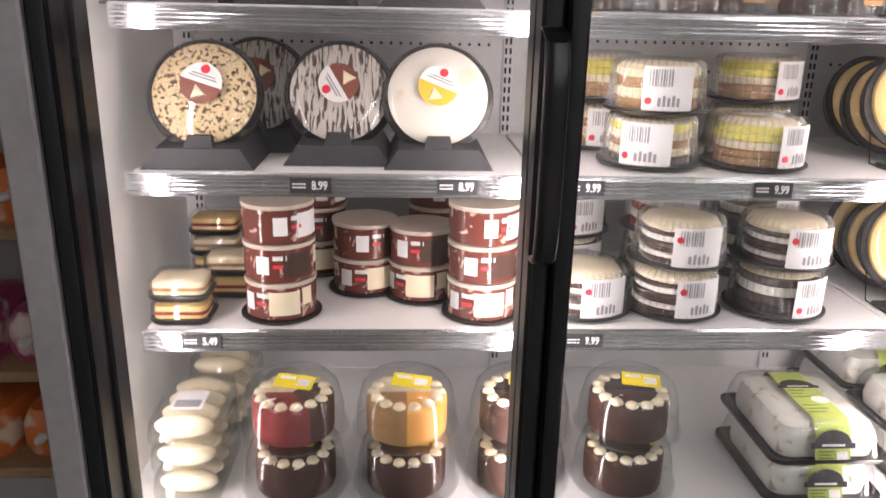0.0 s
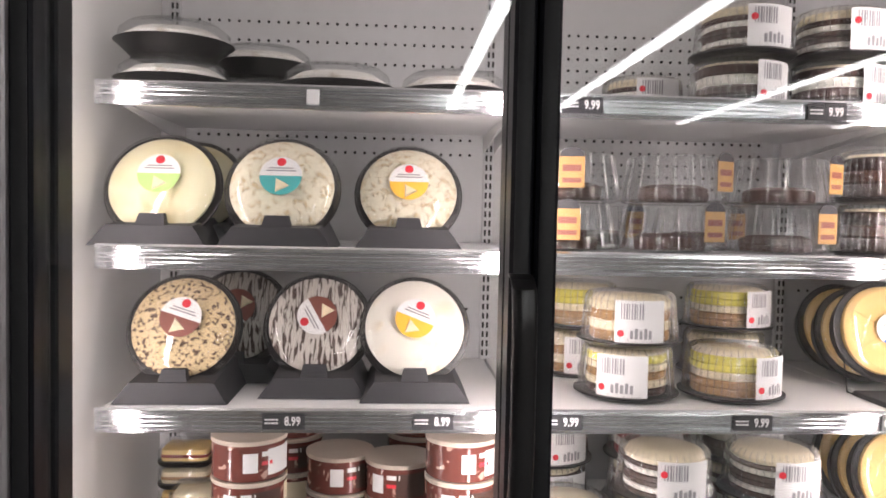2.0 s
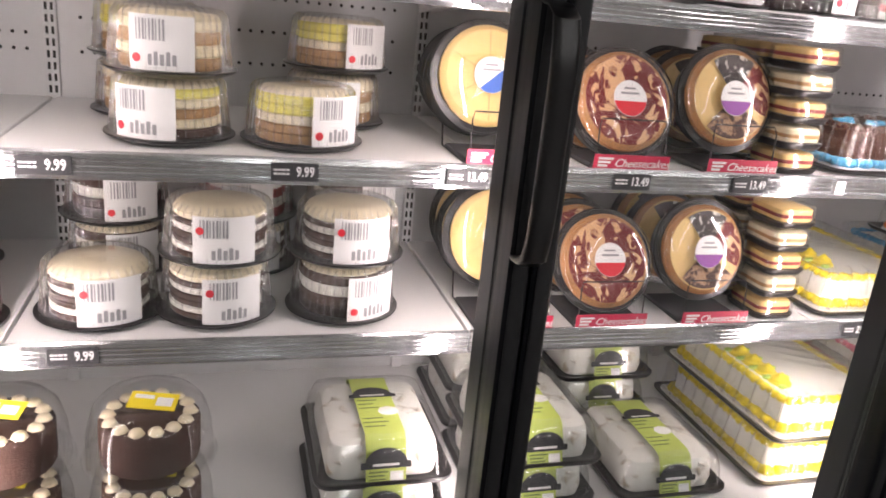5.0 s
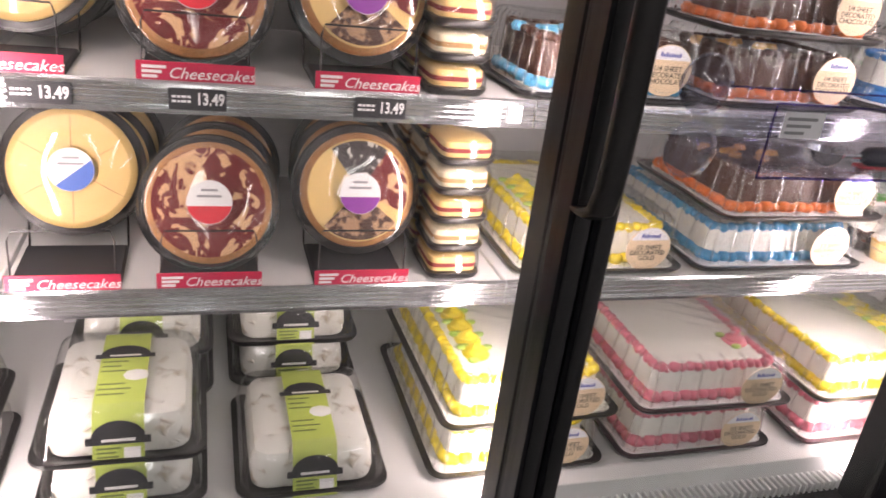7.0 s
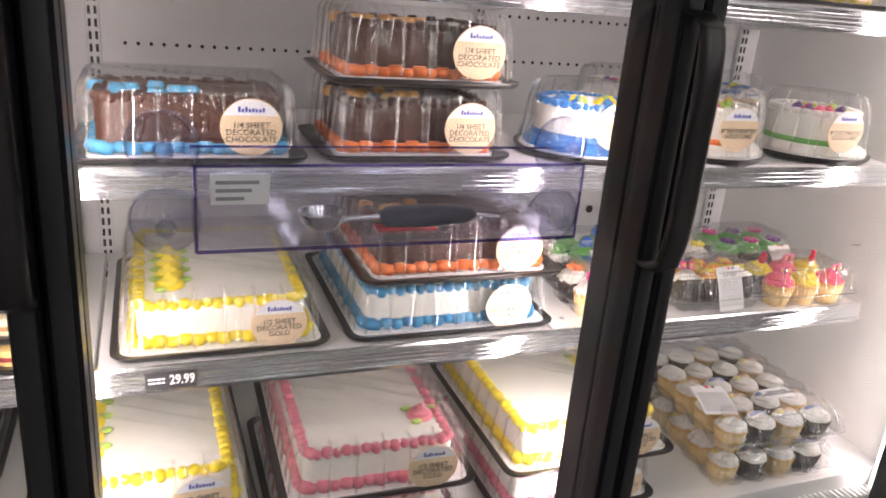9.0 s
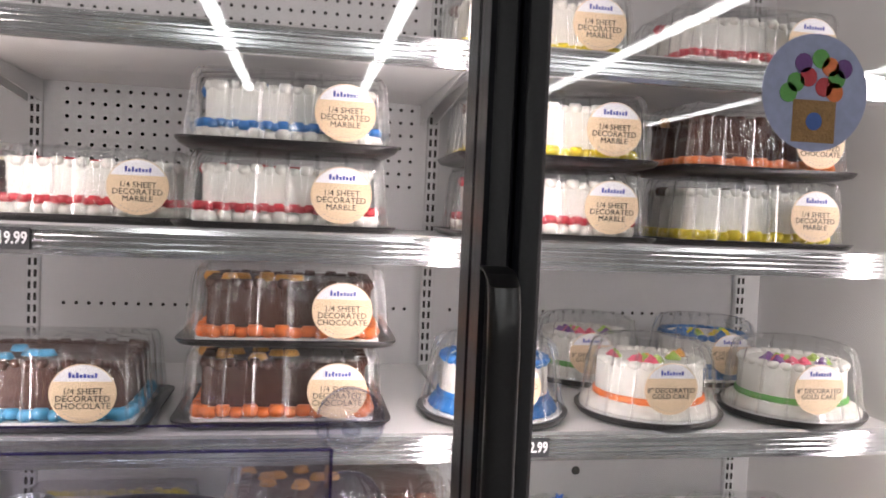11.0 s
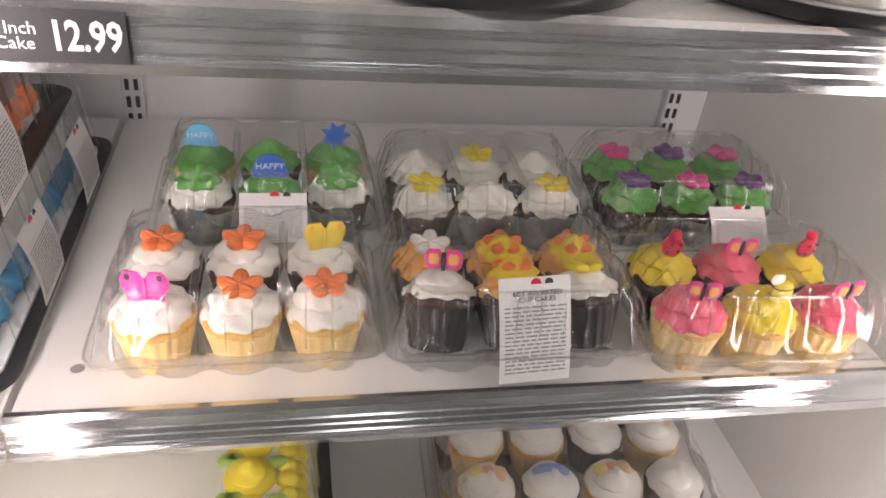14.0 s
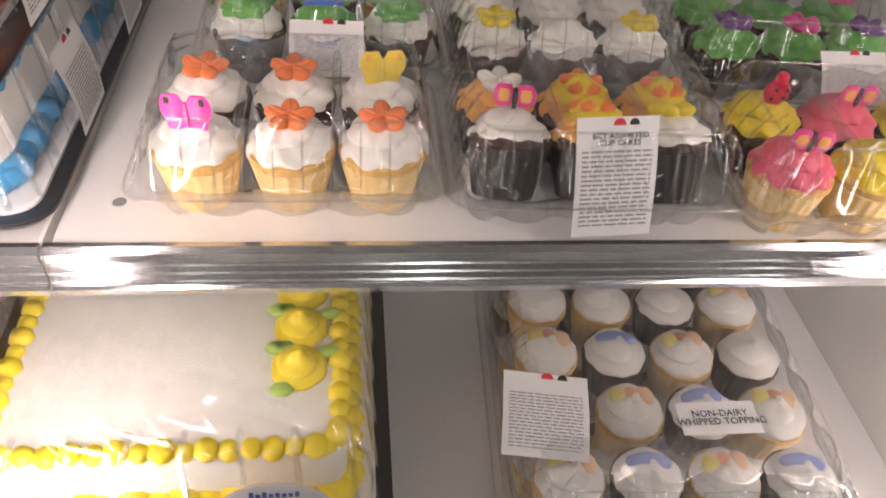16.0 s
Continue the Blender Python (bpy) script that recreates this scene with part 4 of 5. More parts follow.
def cream_square(label, high=0.10):
    t = thing("cream_cake", label, "cake", "boxed cream cakes")
    w, d = 0.270, 0.305
    part("tray", Shape().loft([[(x, y, q) for x, y in rr(ww, dd, 0.03, 4)] for ww, dd, q in ((w - 0.02, d - 0.02, 0.0), (w, d, 0.004), (w + 0.008, d + 0.008, 0.012), (w + 0.008, d + 0.008, 0.017), (w - 0.01, d - 0.01, 0.016), (w - 0.03, d - 0.03, 0.008))]), BLACK_PL, t, "black plastic tray")
    part("cake", Shape().loft([[(x, y, q) for x, y in rr(w - e, d - e, 0.03, 5)] for e, q in ((0.05, 0.009), (0.044, 0.03), (0.052, 0.066), (0.062, 0.080), (0.082, 0.086), (0.12, 0.087))]), TRES, t, "white whipped cream covering")
    lid = Shape().loft([[(x, y, q) for x, y in rr(w - e, d - e, 0.032, 6)] for e, q in ((0.006, 0.017), (0.020, 0.065), (0.038, 0.090), (0.060, 0.0975))], False)
    part("lid", lid, PET, t, "clear domed lid", shadow=False)
    prof = [(-d / 2 - 0.004, 0.004), (-d / 2 + 0.008, 0.03), (-d / 2 + 0.018, 0.070), (-d / 2 + 0.030, 0.091), (-d / 2 + 0.045, 0.0985), (0.05, 0.0985), (d / 2 - 0.045, 0.0985), (d / 2 - 0.03, 0.091), (d / 2 - 0.008, 0.03)]
    band = Shape().add([(sx * 0.040, y, z) for y, z in prof for sx in (-1, 1)], [(2 * i, 2 * i + 1, 2 * i + 3, 2 * i + 2) for i in range(len(prof) - 1)])
    b = part("paper_band", band, LIME_BAND, t, "lime green paper band")
    for yy, zz, an in ((0.035, 0.0992, -90), (-d / 2 + 0.0105, 0.050, -14)):
        m = Matrix.Translation((0, yy, zz)) @ Matrix.Rotation(radians(an), 4, "X")
        part("arch_mark", Shape().disc(0.042, 0.0006, 20, m @ Matrix.Diagonal((1, 1, 0.75, 1)), 0, 180).box(-0.05, 0.05, -0.0006, 0, -0.010, 0.003, 0.0002, m), INK, b, "dark arched mark")
        part("mark_print", Shape().box(-0.026, 0.026, -0.0011, -0.0007, -0.005, 0.000, 0.0002, m), PAPER, b)
    for yy in (0.015, 0.0, -0.015, -0.055, -0.07, -0.085):
        part("band_print", Shape().box(-0.036, -0.004 + 0.01 * (yy * 200 % 2), yy - 0.003, yy + 0.001, 0.0987, 0.0992, 0.0002), BAND_INK, b)
    low = Matrix.Translation((0, -d / 2 + 0.0045, 0.026)) @ Matrix.Rotation(radians(-24), 4, "X")
    part("band_print", Shape().box(-0.034, 0.004, -0.0008, 0, 0.006, 0.009, 0.0002, low).box(-0.034, -0.004, -0.0008, 0, -0.001, 0.002, 0.0002, low).box(-0.034, 0.0, -0.0008, 0, -0.008, -0.005, 0.0002, low), BAND_INK, b)
    part("barcode", Shape().box(0.008, 0.034, -0.0008, 0, -0.010, 0.008, 0.0002, low), PAPER, b, "white barcode patch")
    part("slice_picture", Shape().blob((0.022, -0.03, 0.0985), (0.022, 0.018, 0.0025), 8, 3), PAPER, b, "pictured slice")
    return t


# ---- cupcakes ----
def swirl(s, r, h, turns=3.0, lobes=11, n=30, k=44, at=(0, 0, 0), ridge=0.042, dome=1.35, wind=16):
    """Piped frosting: one rope wound up as a helix of rounded, ridged tiers."""
    rings = []
    for j in range(n + 1):
        u = j / n
        ring = []
        for i in range(k):
            a = 2 * math.pi * i / k
            ph = (u * turns - i / k) % 1.0
            base = r * (1.0 - 0.86 * u ** dome)
            q = base * (0.76 + 0.28 * math.sin(math.pi * ph) ** 0.55) + ridge * r * (1 - 0.8 * u) * (0.5 + 0.5 * math.cos(lobes * a + wind * u)) * 1.6
            ring.append((q * math.cos(a), q * math.sin(a), h * 0.96 * u + 0.0012 * math.sin(3 * a + 5 * u)))
        rings.append(ring)
    m = Matrix.Translation(at)
    s.loft(rings, m=m)
    s.blob((0.0008, 0, h * 0.95), (r * 0.15, r * 0.15, h * 0.10), 10, 4, m)
    return s


def topper(kind, t, z):
    def at(o=0.0, dx=0.0, dz=0.0):
        return Matrix.Translation((dx, -0.012 + o, z + dz))
    if kind in ("orange", "yellowf", "greenf", "purplef", "whitef", "bluef", "violetf"):
        c = {"orange": "orange", "yellowf": "yellow", "greenf": "green", "purplef": "purple", "whitef": "white", "bluef": "sky", "violetf": "magenta"}[kind]
        s = Shape()
        for i in range(5):
            a = 2 * math.pi * i / 5 + 0.3
            pm = Matrix.Translation((0, -0.002, z - 0.005)) @ Matrix.Rotation(a, 4, "Z") @ Matrix.Rotation(radians(-18), 4, "Y")
            s.blob((0.0115, 0, 0), (0.0105, 0.0078, 0.0055), 10, 4, pm)
            s.blob((0.010, 0, 0.0035), (0.009, 0.0022, 0.0042), 8, 3, pm)
        s.blob((0, -0.002, z - 0.001), 0.0048, 8, 3)
        part("piped_flower", s, FROST[c], t, "piped flower")
    if kind in ("butterfly_pink", "butterfly_yellow"):
        s = Shape()
        for sx in (-1, 1):
            s.blob((sx * 0.010, -0.012, z + 0.011), (0.010, 0.0018, 0.014), 8, 4)
            s.blob((sx * 0.008, -0.012, z - 0.003), (0.008, 0.0018, 0.009), 8, 4)
        s.blob((0, -0.0125, z + 0.004), (0.002, 0.002, 0.017), 6, 3)
        p = part("butterfly_pick", s, TOPPER["pink" if "pink" in kind else "yellow"], t, "plastic butterfly pick")
        e = Shape()
        for sx in (-1, 1):
            e.blob((sx * 0.013, -0.0140, z + 0.018), (0.0025, 0.0005, 0.004), 6, 3)
        part("wing_mark", e, INK if "pink" in kind else FROST["peach"], p)
    if kind in ("badge_blue", "badge_sky"):
        s = Shape().disc(0.017, 0.002, 18, at(0, 0, 0.010), 0, 180).box(-0.019, 0.019, -0.013, -0.0115, z - 0.001, z + 0.010, 0.0008)
        p = part("badge", s, TOPPER["blue" if kind == "badge_blue" else "sky"], t, "blue birthday badge")
        lettering("lettering", "HAPPY", 0.010, TAGWHITE, p, pose(0, -0.0146, z + 0.013))
    if kind == "star":
        s = Shape()
        pts = [(0.018 * (1 if i % 2 == 0 else 0.55) * math.cos(2 * math.pi * i / 14), 0.018 * (1 if i % 2 == 0 else 0.55) * math.sin(2 * math.pi * i / 14)) for i in range(14)]
        s.loft([[(x, -0.008, z + 0.012 + q) for x, q in pts], [(x, -0.013, z + 0.012 + q) for x, q in pts]])
        part("star_pick", s, TOPPER["blue"], t, "blue plastic star")
    if kind == "ladybird":
        s = Shape().blob((0, -0.010, z + 0.006), (0.012, 0.006, 0.013), 9, 4).blob((0, -0.010, z + 0.020), 0.006, 8, 4)
        p = part("ladybird_pick", s, TOPPER["red"], t, "red plastic beetle pick")
        e = Shape()
        for x, q in ((-0.005, 0.002), (0.005, 0.004), (-0.003, 0.011), (0.006, 0.012)):
            e.blob((x, -0.0156, z + q), 0.002, 6, 3)
        part("spot", e, INK, p)
    if kind == "bee":
        p = part("bee_pick", Shape().blob((0.004, -0.012, z + 0.006), (0.012, 0.007, 0.013), 9, 4), TOPPER["yellow"], t, "striped bee pick")
        part("stripe", Shape().blob((0.004, -0.012, z + 0.003), (0.0124, 0.0074, 0.003), 9, 3).blob((0.004, -0.012, z + 0.011), (0.0115, 0.0068, 0.0025), 9, 3), INK, p)
        part("wing", Shape().blob((-0.004, -0.012, z + 0.020), (0.007, 0.002, 0.007), 8, 4), TOPPER["white"], p)
    if kind == "ring_pink":
        p = part("butterfly_pick", Shape().blob((-0.009, -0.012, z + 0.008), (0.009, 0.002, 0.011), 8, 4).blob((0.009, -0.012, z + 0.008), (0.009, 0.002, 0.011), 8, 4), FROST["magenta"], t, "patterned butterfly pick")
        part("wing_mark", Shape().blob((-0.009, -0.0142, z + 0.008), (0.005, 0.0006, 0.007), 8, 3).blob((0.009, -0.0142, z + 0.008), (0.005, 0.0006, 0.007), 8, 3), FROST["peach"], p)
        part("body", Shape().blob((0, -0.013, z + 0.006), (0.0025, 0.0025, 0.012), 6, 3), INK, p)
    if kind in ("confetti", "sprinkle"):
        rnd = random.Random(5)
        for c in ("red", "blue", "yellow"):
            s = Shape()
            for i in range(7):
                a, q = rnd.uniform(0, 6.28), rnd.uniform(0.004, 0.022)
                s.blob((q * math.cos(a), q * math.sin(a), z - 0.004 - q * 0.35), 0.0021, 5, 2)
            part("sprinkles", s, FROST[c] if c != "blue" else FROST["green"], t, "sugar sprinkles")
    if kind in ("tint_blue", "tint_rainbow"):
        cs = ("dusk",) if kind == "tint_blue" else ("straw", "coral", "apricot")
        for j, c in enumerate(cs):
            part("tinted_crest", Shape().blob((-0.014 + 0.014 * j if len(cs) > 1 else 0, 0.010, z - 0.0075), (0.0105 if len(cs) > 1 else 0.024, 0.012, 0.0065), 12, 5), FROST[c], t, "airbrushed frosting")


def cupcake(base, frost, top, label, tone=None, h=0.031, wide=0.0320):
    t = thing("cupcake", label, "cupcake", "boxed cupcakes")
    part("liner", Shape().lathe([(0.0235, 0.0), (0.025, 0.001), (0.0335, 0.041), (0.033, 0.043)], flutes=22, amp=0.0011), LINER_GOLD if base == "gold" else LINER_DARK, t, "golden pleated base" if base == "gold" else "dark pleated liner")
    part("crown", Shape().lathe([(0.0325, 0.042), (0.0362, 0.046), (0.0358, 0.051), (0.030, 0.055), (0.01, 0.057)], 24), SPONGE["gold" if base == "gold" else "choc"], t, "domed sponge top")
    s = Shape()
    swirl(s, wide, h, 1.7 if h > 0.025 else 1.3, 9, 30, 54, (0, 0, 0.0505), 0.075 if h > 0.025 else 0.03, 1.9 if h > 0.025 else 2.6, 11)
    part("frosting", s, FROST[frost], t, "piped swirl of frosting")
    if tone:
        s = Shape()
        swirl(s, 0.021, h * 0.62, 1.5, 8, 20, 48, (0, -0.003, 0.0505 + h * 0.62), 0.14, 1.9, 5)
        part("frosting_cap", s, FROST[tone], t, "second colour of frosting")
    if top:
        topper(top, t, 0.0515 + h * 0.93)
    return t


def cup_pack(cols, rows, label, pitch=0.0735, hz=0.098):
    """A clear hinged box with a bulge over every cake; open underneath the cakes' caps."""
    t = thing("cupcake_box", label, "cupcake box", "clear cupcake boxes")
    w, d = cols * pitch + 0.018, rows * pitch + 0.022
    def lobed(e, amp):
        base = rr(w - e, d - e, 0.022, 4)
        pts = []
        for i, (x0, y0) in enumerate(base):
            x1, y1 = base[(i + 1) % len(base)]
            L = math.hypot(x1 - x0, y1 - y0)
            k = cols if abs(x1 - x0) > abs(y1 - y0) else rows
            if L < 0.05:
                pts.append((x0, y0))
                continue
            nx, ny = (y1 - y0) / L, -(x1 - x0) / L
            for j in range(k * 6):
                u = j / (k * 6)
                o = -amp * abs(math.cos(math.pi * k * u)) ** 3
                pts.append((x0 + (x1 - x0) * u + nx * o, y0 + (y1 - y0) * u + ny * o))
        return pts
    part("base", Shape().loft([[(x, y, q) for x, y in lobed(e, a)] for e, a, q in ((0.040, 0.010, 0.0008), (0.030, 0.010, 0.004), (0.014, 0.006, 0.034), (0.0, 0.0, 0.036))], True, False), PET, t, "clear moulded base", shadow=False)
    part("rim", Shape().loft([[(x, y, q) for x, y in rr(w + e, d + e, 0.024, 5)] for e, q in ((0.0, 0.0362), (0.012, 0.0368), (0.015, 0.0395), (0.002, 0.041))], False, False), PET, t, "folded rim", shadow=False)
    part("lid", Shape().loft([[(x, y, q) for x, y in lobed(e, a)] for e, a, q in ((0.002, 0.0, 0.0412), (0.008, 0.006, 0.048), (0.020, 0.012, hz - 0.016), (0.034, 0.014, hz - 0.004), (0.052, 0.012, hz))], False), PET if cols < 4 else LID_HAZE, t, "clear lobed lid", shadow=False)
    edge = Shape()
    for e, q in ((0.014, 0.038), (0.034, hz - 0.003)):
        ring = rr(w + e if q < 0.05 else w - e, d + e if q < 0.05 else d - e, 0.022, 5)
        edge.tube([(x, y, q) for x, y in ring] + [(ring[0][0], ring[0][1], q)], 0.0013, 6)
    for sx in (-1, 1):
        for sy in (-1, 1):
            edge.tube([(sx * (w / 2 - 0.002), sy * (d / 2 - 0.002), 0.042), (sx * (w / 2 - 0.012), sy * (d / 2 - 0.012), hz - 0.018), (sx * (w / 2 - 0.02), sy * (d / 2 - 0.02), hz - 0.003)], 0.0012, 6)
    part("bead", edge, RIDGE, t, "thick clear plastic edges", shadow=False)
    ribs = Shape()
    for i in range(cols * 3 + 1):
        x = -w / 2 + 0.02 + (w - 0.04) * i / (cols * 3)
        ribs.tube([(x, -d / 2 + 0.001, 0.044), (x, -d / 2 + 0.009, hz - 0.020), (x, -d / 2 + 0.019, hz - 0.004)], 0.0011, 5)
    for j in range(rows * 3 + 1):
        y = -d / 2 + 0.02 + (d - 0.04) * j / (rows * 3)
        for sx in (-1, 1):
            ribs.tube([(sx * (w / 2 - 0.001), y, 0.044), (sx * (w / 2 - 0.009), y, hz - 0.020), (sx * (w / 2 - 0.019), y, hz - 0.004)], 0.0011, 5)
    part("ribbing", ribs, RIDGE, t, "moulded clear ribs", shadow=False)
    if cols < 4:
        crease = Shape()
        for i in range(1, cols):
            x = -w / 2 + 0.009 + i * pitch
            crease.tube([(x, -d / 2 + 0.020, hz - 0.022), (x, -d / 2 + 0.035, hz - 0.012), (x, d / 2 - 0.035, hz - 0.012), (x, d / 2 - 0.02, hz - 0.022)], 0.004, 6)
        part("crease", crease, PET, t, "clear fold between the cakes", shadow=False)
    return t


def pack_of_cupcakes(x, y, z, cols, rows, recipe, label, turn=0.0, pitch=0.0735, hz=0.098, lean=0.0):
    box = put(("box", cols, rows, label), lambda: cup_pack(cols, rows, label, pitch, hz), x, y, z, turn)
    c, s = math.cos(radians(turn)), math.sin(radians(turn))
    for j in range(rows):
        for i in range(cols):
            key = recipe[j][i]
            dx, dy = (i - (cols - 1) / 2) * pitch, (j - (rows - 1) / 2) * pitch
            cup = put(("cup",) + key, lambda k=key: cupcake(*k), x + c * dx - s * dy, y + s * dx + c * dy, z + 0.0012, turn + ((i * 7 + j * 5) % 5 - 2) * 4)
            if lean and j == 0:
                cup.matrix_basis = Matrix.Translation((0, -0.006, 0.011)) @ cup.matrix_basis @ Matrix.Rotation(radians(-lean), 4, "X")
    return box


def slip(t_name, x, y, z, m, w, h, lines=""):
    """A printed ingredients sheet, slightly bowed."""
    t = thing("price_label_sheet", "white printed ingredients label stuck on a cupcake box", "label", "ingredient labels")
    n = 8
    pts = [(-w / 2 + w * i / n, -0.006 * math.sin(math.pi * j / 5) * 0.6 - 0.0006, -h / 2 + h * j / 5) for j in range(6) for i in range(n + 1)]
    pts2 = [(px, py + 0.0005, pz) for px, py, pz in pts]
    f = [(j * (n + 1) + i, j * (n + 1) + i + 1, (j + 1) * (n + 1) + i + 1, (j + 1) * (n + 1) + i) for j in range(5) for i in range(n)]
    sh = part("sheet", Shape().add(pts, f).add(pts2, f), PAPER, t)
    s = Shape()
    rnd = random.Random(8)
    for k in range(17):
        zz = h * 0.22 - k * h * 0.039
        u = (zz + h / 2) / h * 5
        yy = -0.006 * math.sin(math.pi * u / 5) * 0.6 - 0.0011
        xx = -w * 0.43
        while xx < w * 0.40:
            ww = rnd.uniform(0.004, 0.010)
            s.box(xx, min(xx + ww, w * 0.43), yy, yy + 0.0002, zz, zz + h * 0.016, 0.0001)
            xx += ww + 0.0018
    part("fine_print", s, INK_GREY, t, "lines of small print")
    part("dot", Shape().disc(w * 0.075, 0.0004, 16, Matrix.Translation((w * 0.02, -0.0009, h * 0.44))), RED_DOT, t, "red round mark")
    part("mark", Shape().disc(w * 0.06, 0.0004, 16, Matrix.Translation((w * 0.20, -0.0009, h * 0.445))), INK, t, "black round mark")
    if lines:
        lettering("lettering", lines, w * 0.10, INK, t, pose(0.002, -0.0032, h * 0.325))
    t.matrix_basis = Matrix.Translation((x, y, z)) @ m
    return t


# ---- bay of pies ----
S1, S2, S3, S4, DK = SH[1], SH[2], SH[3], SH[4], SH[0]
for key, args, x, y, z in (
        ("lime", (LIME_PIE, FROST["cream"], "pale lime pie in a clear dome on a black easel", (LABEL_GREEN, 0), 0.118), -0.455, 1.525, S2),
        ("coco", (COCONUT, FROST["cream"], "coconut cream pie in a clear dome with a teal sticker", (LABEL_TEAL, 0), 0.118), -0.205, 1.515, S2),
        ("banana", (COCONUT, SPONGE["cream"], "crumb-topped cream pie in a clear dome with an amber sticker", (LABEL_AMBER, 0), 0.116), 0.062, 1.62, S2),
        ("peanut", (CRUMB, CRUMB, "nut-crumb pie in a clear dome on a black card easel", (LABEL_BROWN, 18), 0.138), -0.415, 1.545, S3),
        ("turtle", (DRIZZLE, DRIZZLE, "white pie with chocolate drizzle on a black card easel", (LABEL_BROWN, -120), 0.138), -0.135, 1.60, S3),
        ("lemon", (MERINGUE, MERINGUE, "smooth white meringue pie in a clear dome with a yellow sticker", (LABEL_AMBER, 22), 0.138), 0.08, 1.565, S3)):
    put(("pie", key), lambda a=args: pie(*a), x, y, z)
put(("pie", "lime"), None, -0.43, 1.66, S2)
put(("pie", "turtle"), None, -0.34, 1.745, S3)
for x, y, z in ((-0.45, 1.70, S1), (-0.45, 1.70, S1 + 0.0795), (-0.30, 1.92, S1), (-0.30, 1.92, S1 + 0.0795), (-0.10, 1.71, S1), (0.16, 1.74, S1)):
    put("flat_pie", flat_pie, x, y, z)
for x, y, n in ((-0.268, 1.622, 3), (-0.087, 1.785, 2), (0.052, 1.735, 2), (0.185, 1.617, 3), (-0.22, 1.93, 3), (0.10, 1.94, 3)):
    put(("tubs", n), lambda n=n: tub_stack(n), x, y, S4, (x * 97) % 50 - 25)
for x, y, n in ((-0.475, 1.585, 2), (-0.40, 1.75, 2), (-0.47, 1.90, 3)):
    put(("gold", n), lambda n=n: gold_stack(n), x, y, S4, 90)
RV = [(SPONGE["red"], 180, 300), (SPONGE["choc"], 300, 420), (SPONGE["cream"], 60, 180)]
CR = [(SPONGE["tan"], 180, 270), (FROST["peach"], 270, 360), (SPONGE["cream"], 0, 180)]
CH = [(SPONGE["choc"], 180, 360), (SPONGE["dark"], 0, 180)]
for key, col, lab, x in (("rv", RV, "red velvet sampler cake in a clear dome with a yellow sticker", -0.235), ("cr", CR, "carrot sampler cake in a clear dome with a yellow sticker", 0.016),
                         ("ch", CH, "chocolate cake in a clear dome with a yellow sticker", 0.27), ("ch", CH, "", 0.52)):
    for k in range(2):
        put(("domecake", key if k else "ch"), lambda c=col if k else CH, q=lab if k else "chocolate cake in a clear dome with a yellow sticker": dome_cake(c, q), x, 1.515, DK + k * 0.1375)


def eclair_tray():
    t = thing("eclair_tray", "clear-wrapped tray of pale yellow pastries with a foil label", "pastry", "pastry trays")
    part("tray", Shape().loft([[(x, y, q) for x, y in rr(w, w * 1.7, 0.03)] for w, q in ((0.13, 0.0), (0.145, 0.005), (0.15, 0.02), (0.14, 0.02))]), PET, t)
    s = Shape()
    for i in range(4):
        s.blob((0.0, -0.085 + 0.056 * i, 0.036), (0.065, 0.026, 0.026), 14, 6)
    part("pastry", s, FROST["cream"], t, "pale yellow pastries")
    part("lid", Shape().loft([[(x, y, q) for x, y in rr(w, w * 1.7, 0.03)] for w, q in ((0.149, 0.021), (0.143, 0.055), (0.12, 0.066))], False), PET, t, "clear lid", shadow=False)
    lab = part("label", Shape().box(-0.035, 0.035, -0.07, 0.01, 0.0665, 0.0675, 0.0003), PAPER, t, "white label")
    part("print", Shape().box(-0.028, 0.028, -0.062, -0.03, 0.0677, 0.0682, 0.0002), INK_GREY, lab)
    return t


for k in range(3):
    put("eclair", eclair_tray, -0.465, 1.56, DK + k * 0.069)
    put("eclair", eclair_tray, -0.455, 1.85, DK + k * 0.069)

# ---- bay of layer cakes ----
A = (("choc", "cream", "tan", "cream", "lemon"), "golden layer cake in a clear fluted dome with a white label", (-48, 12), True)
B = (("tan", "cream", "tan", "cream"), "striped layer cake in a clear fluted dome with a white label", (-30, 28), True)
C = (("tan", "tan", "cream", "lemon", "lemon"), "lemon layer cake in a clear fluted dome with a white label", (5, 62), True)
D = (("choc", "white", "choc", "choc", "white", "choc", "cream"), "dark and white layer cake in a clear fluted dome", (-20, 42), False)
E = (("dark", "choc", "white", "choc"), "dark chocolate layer cake in a clear fluted dome with a label", (0, 60), True)
F = (("red", "white", "red", "white"), "red striped layer cake in a clear fluted dome with a label", (-30, 30), True)
K = {"A": A, "B": B, "C": C, "D": D, "E": E, "F": F}
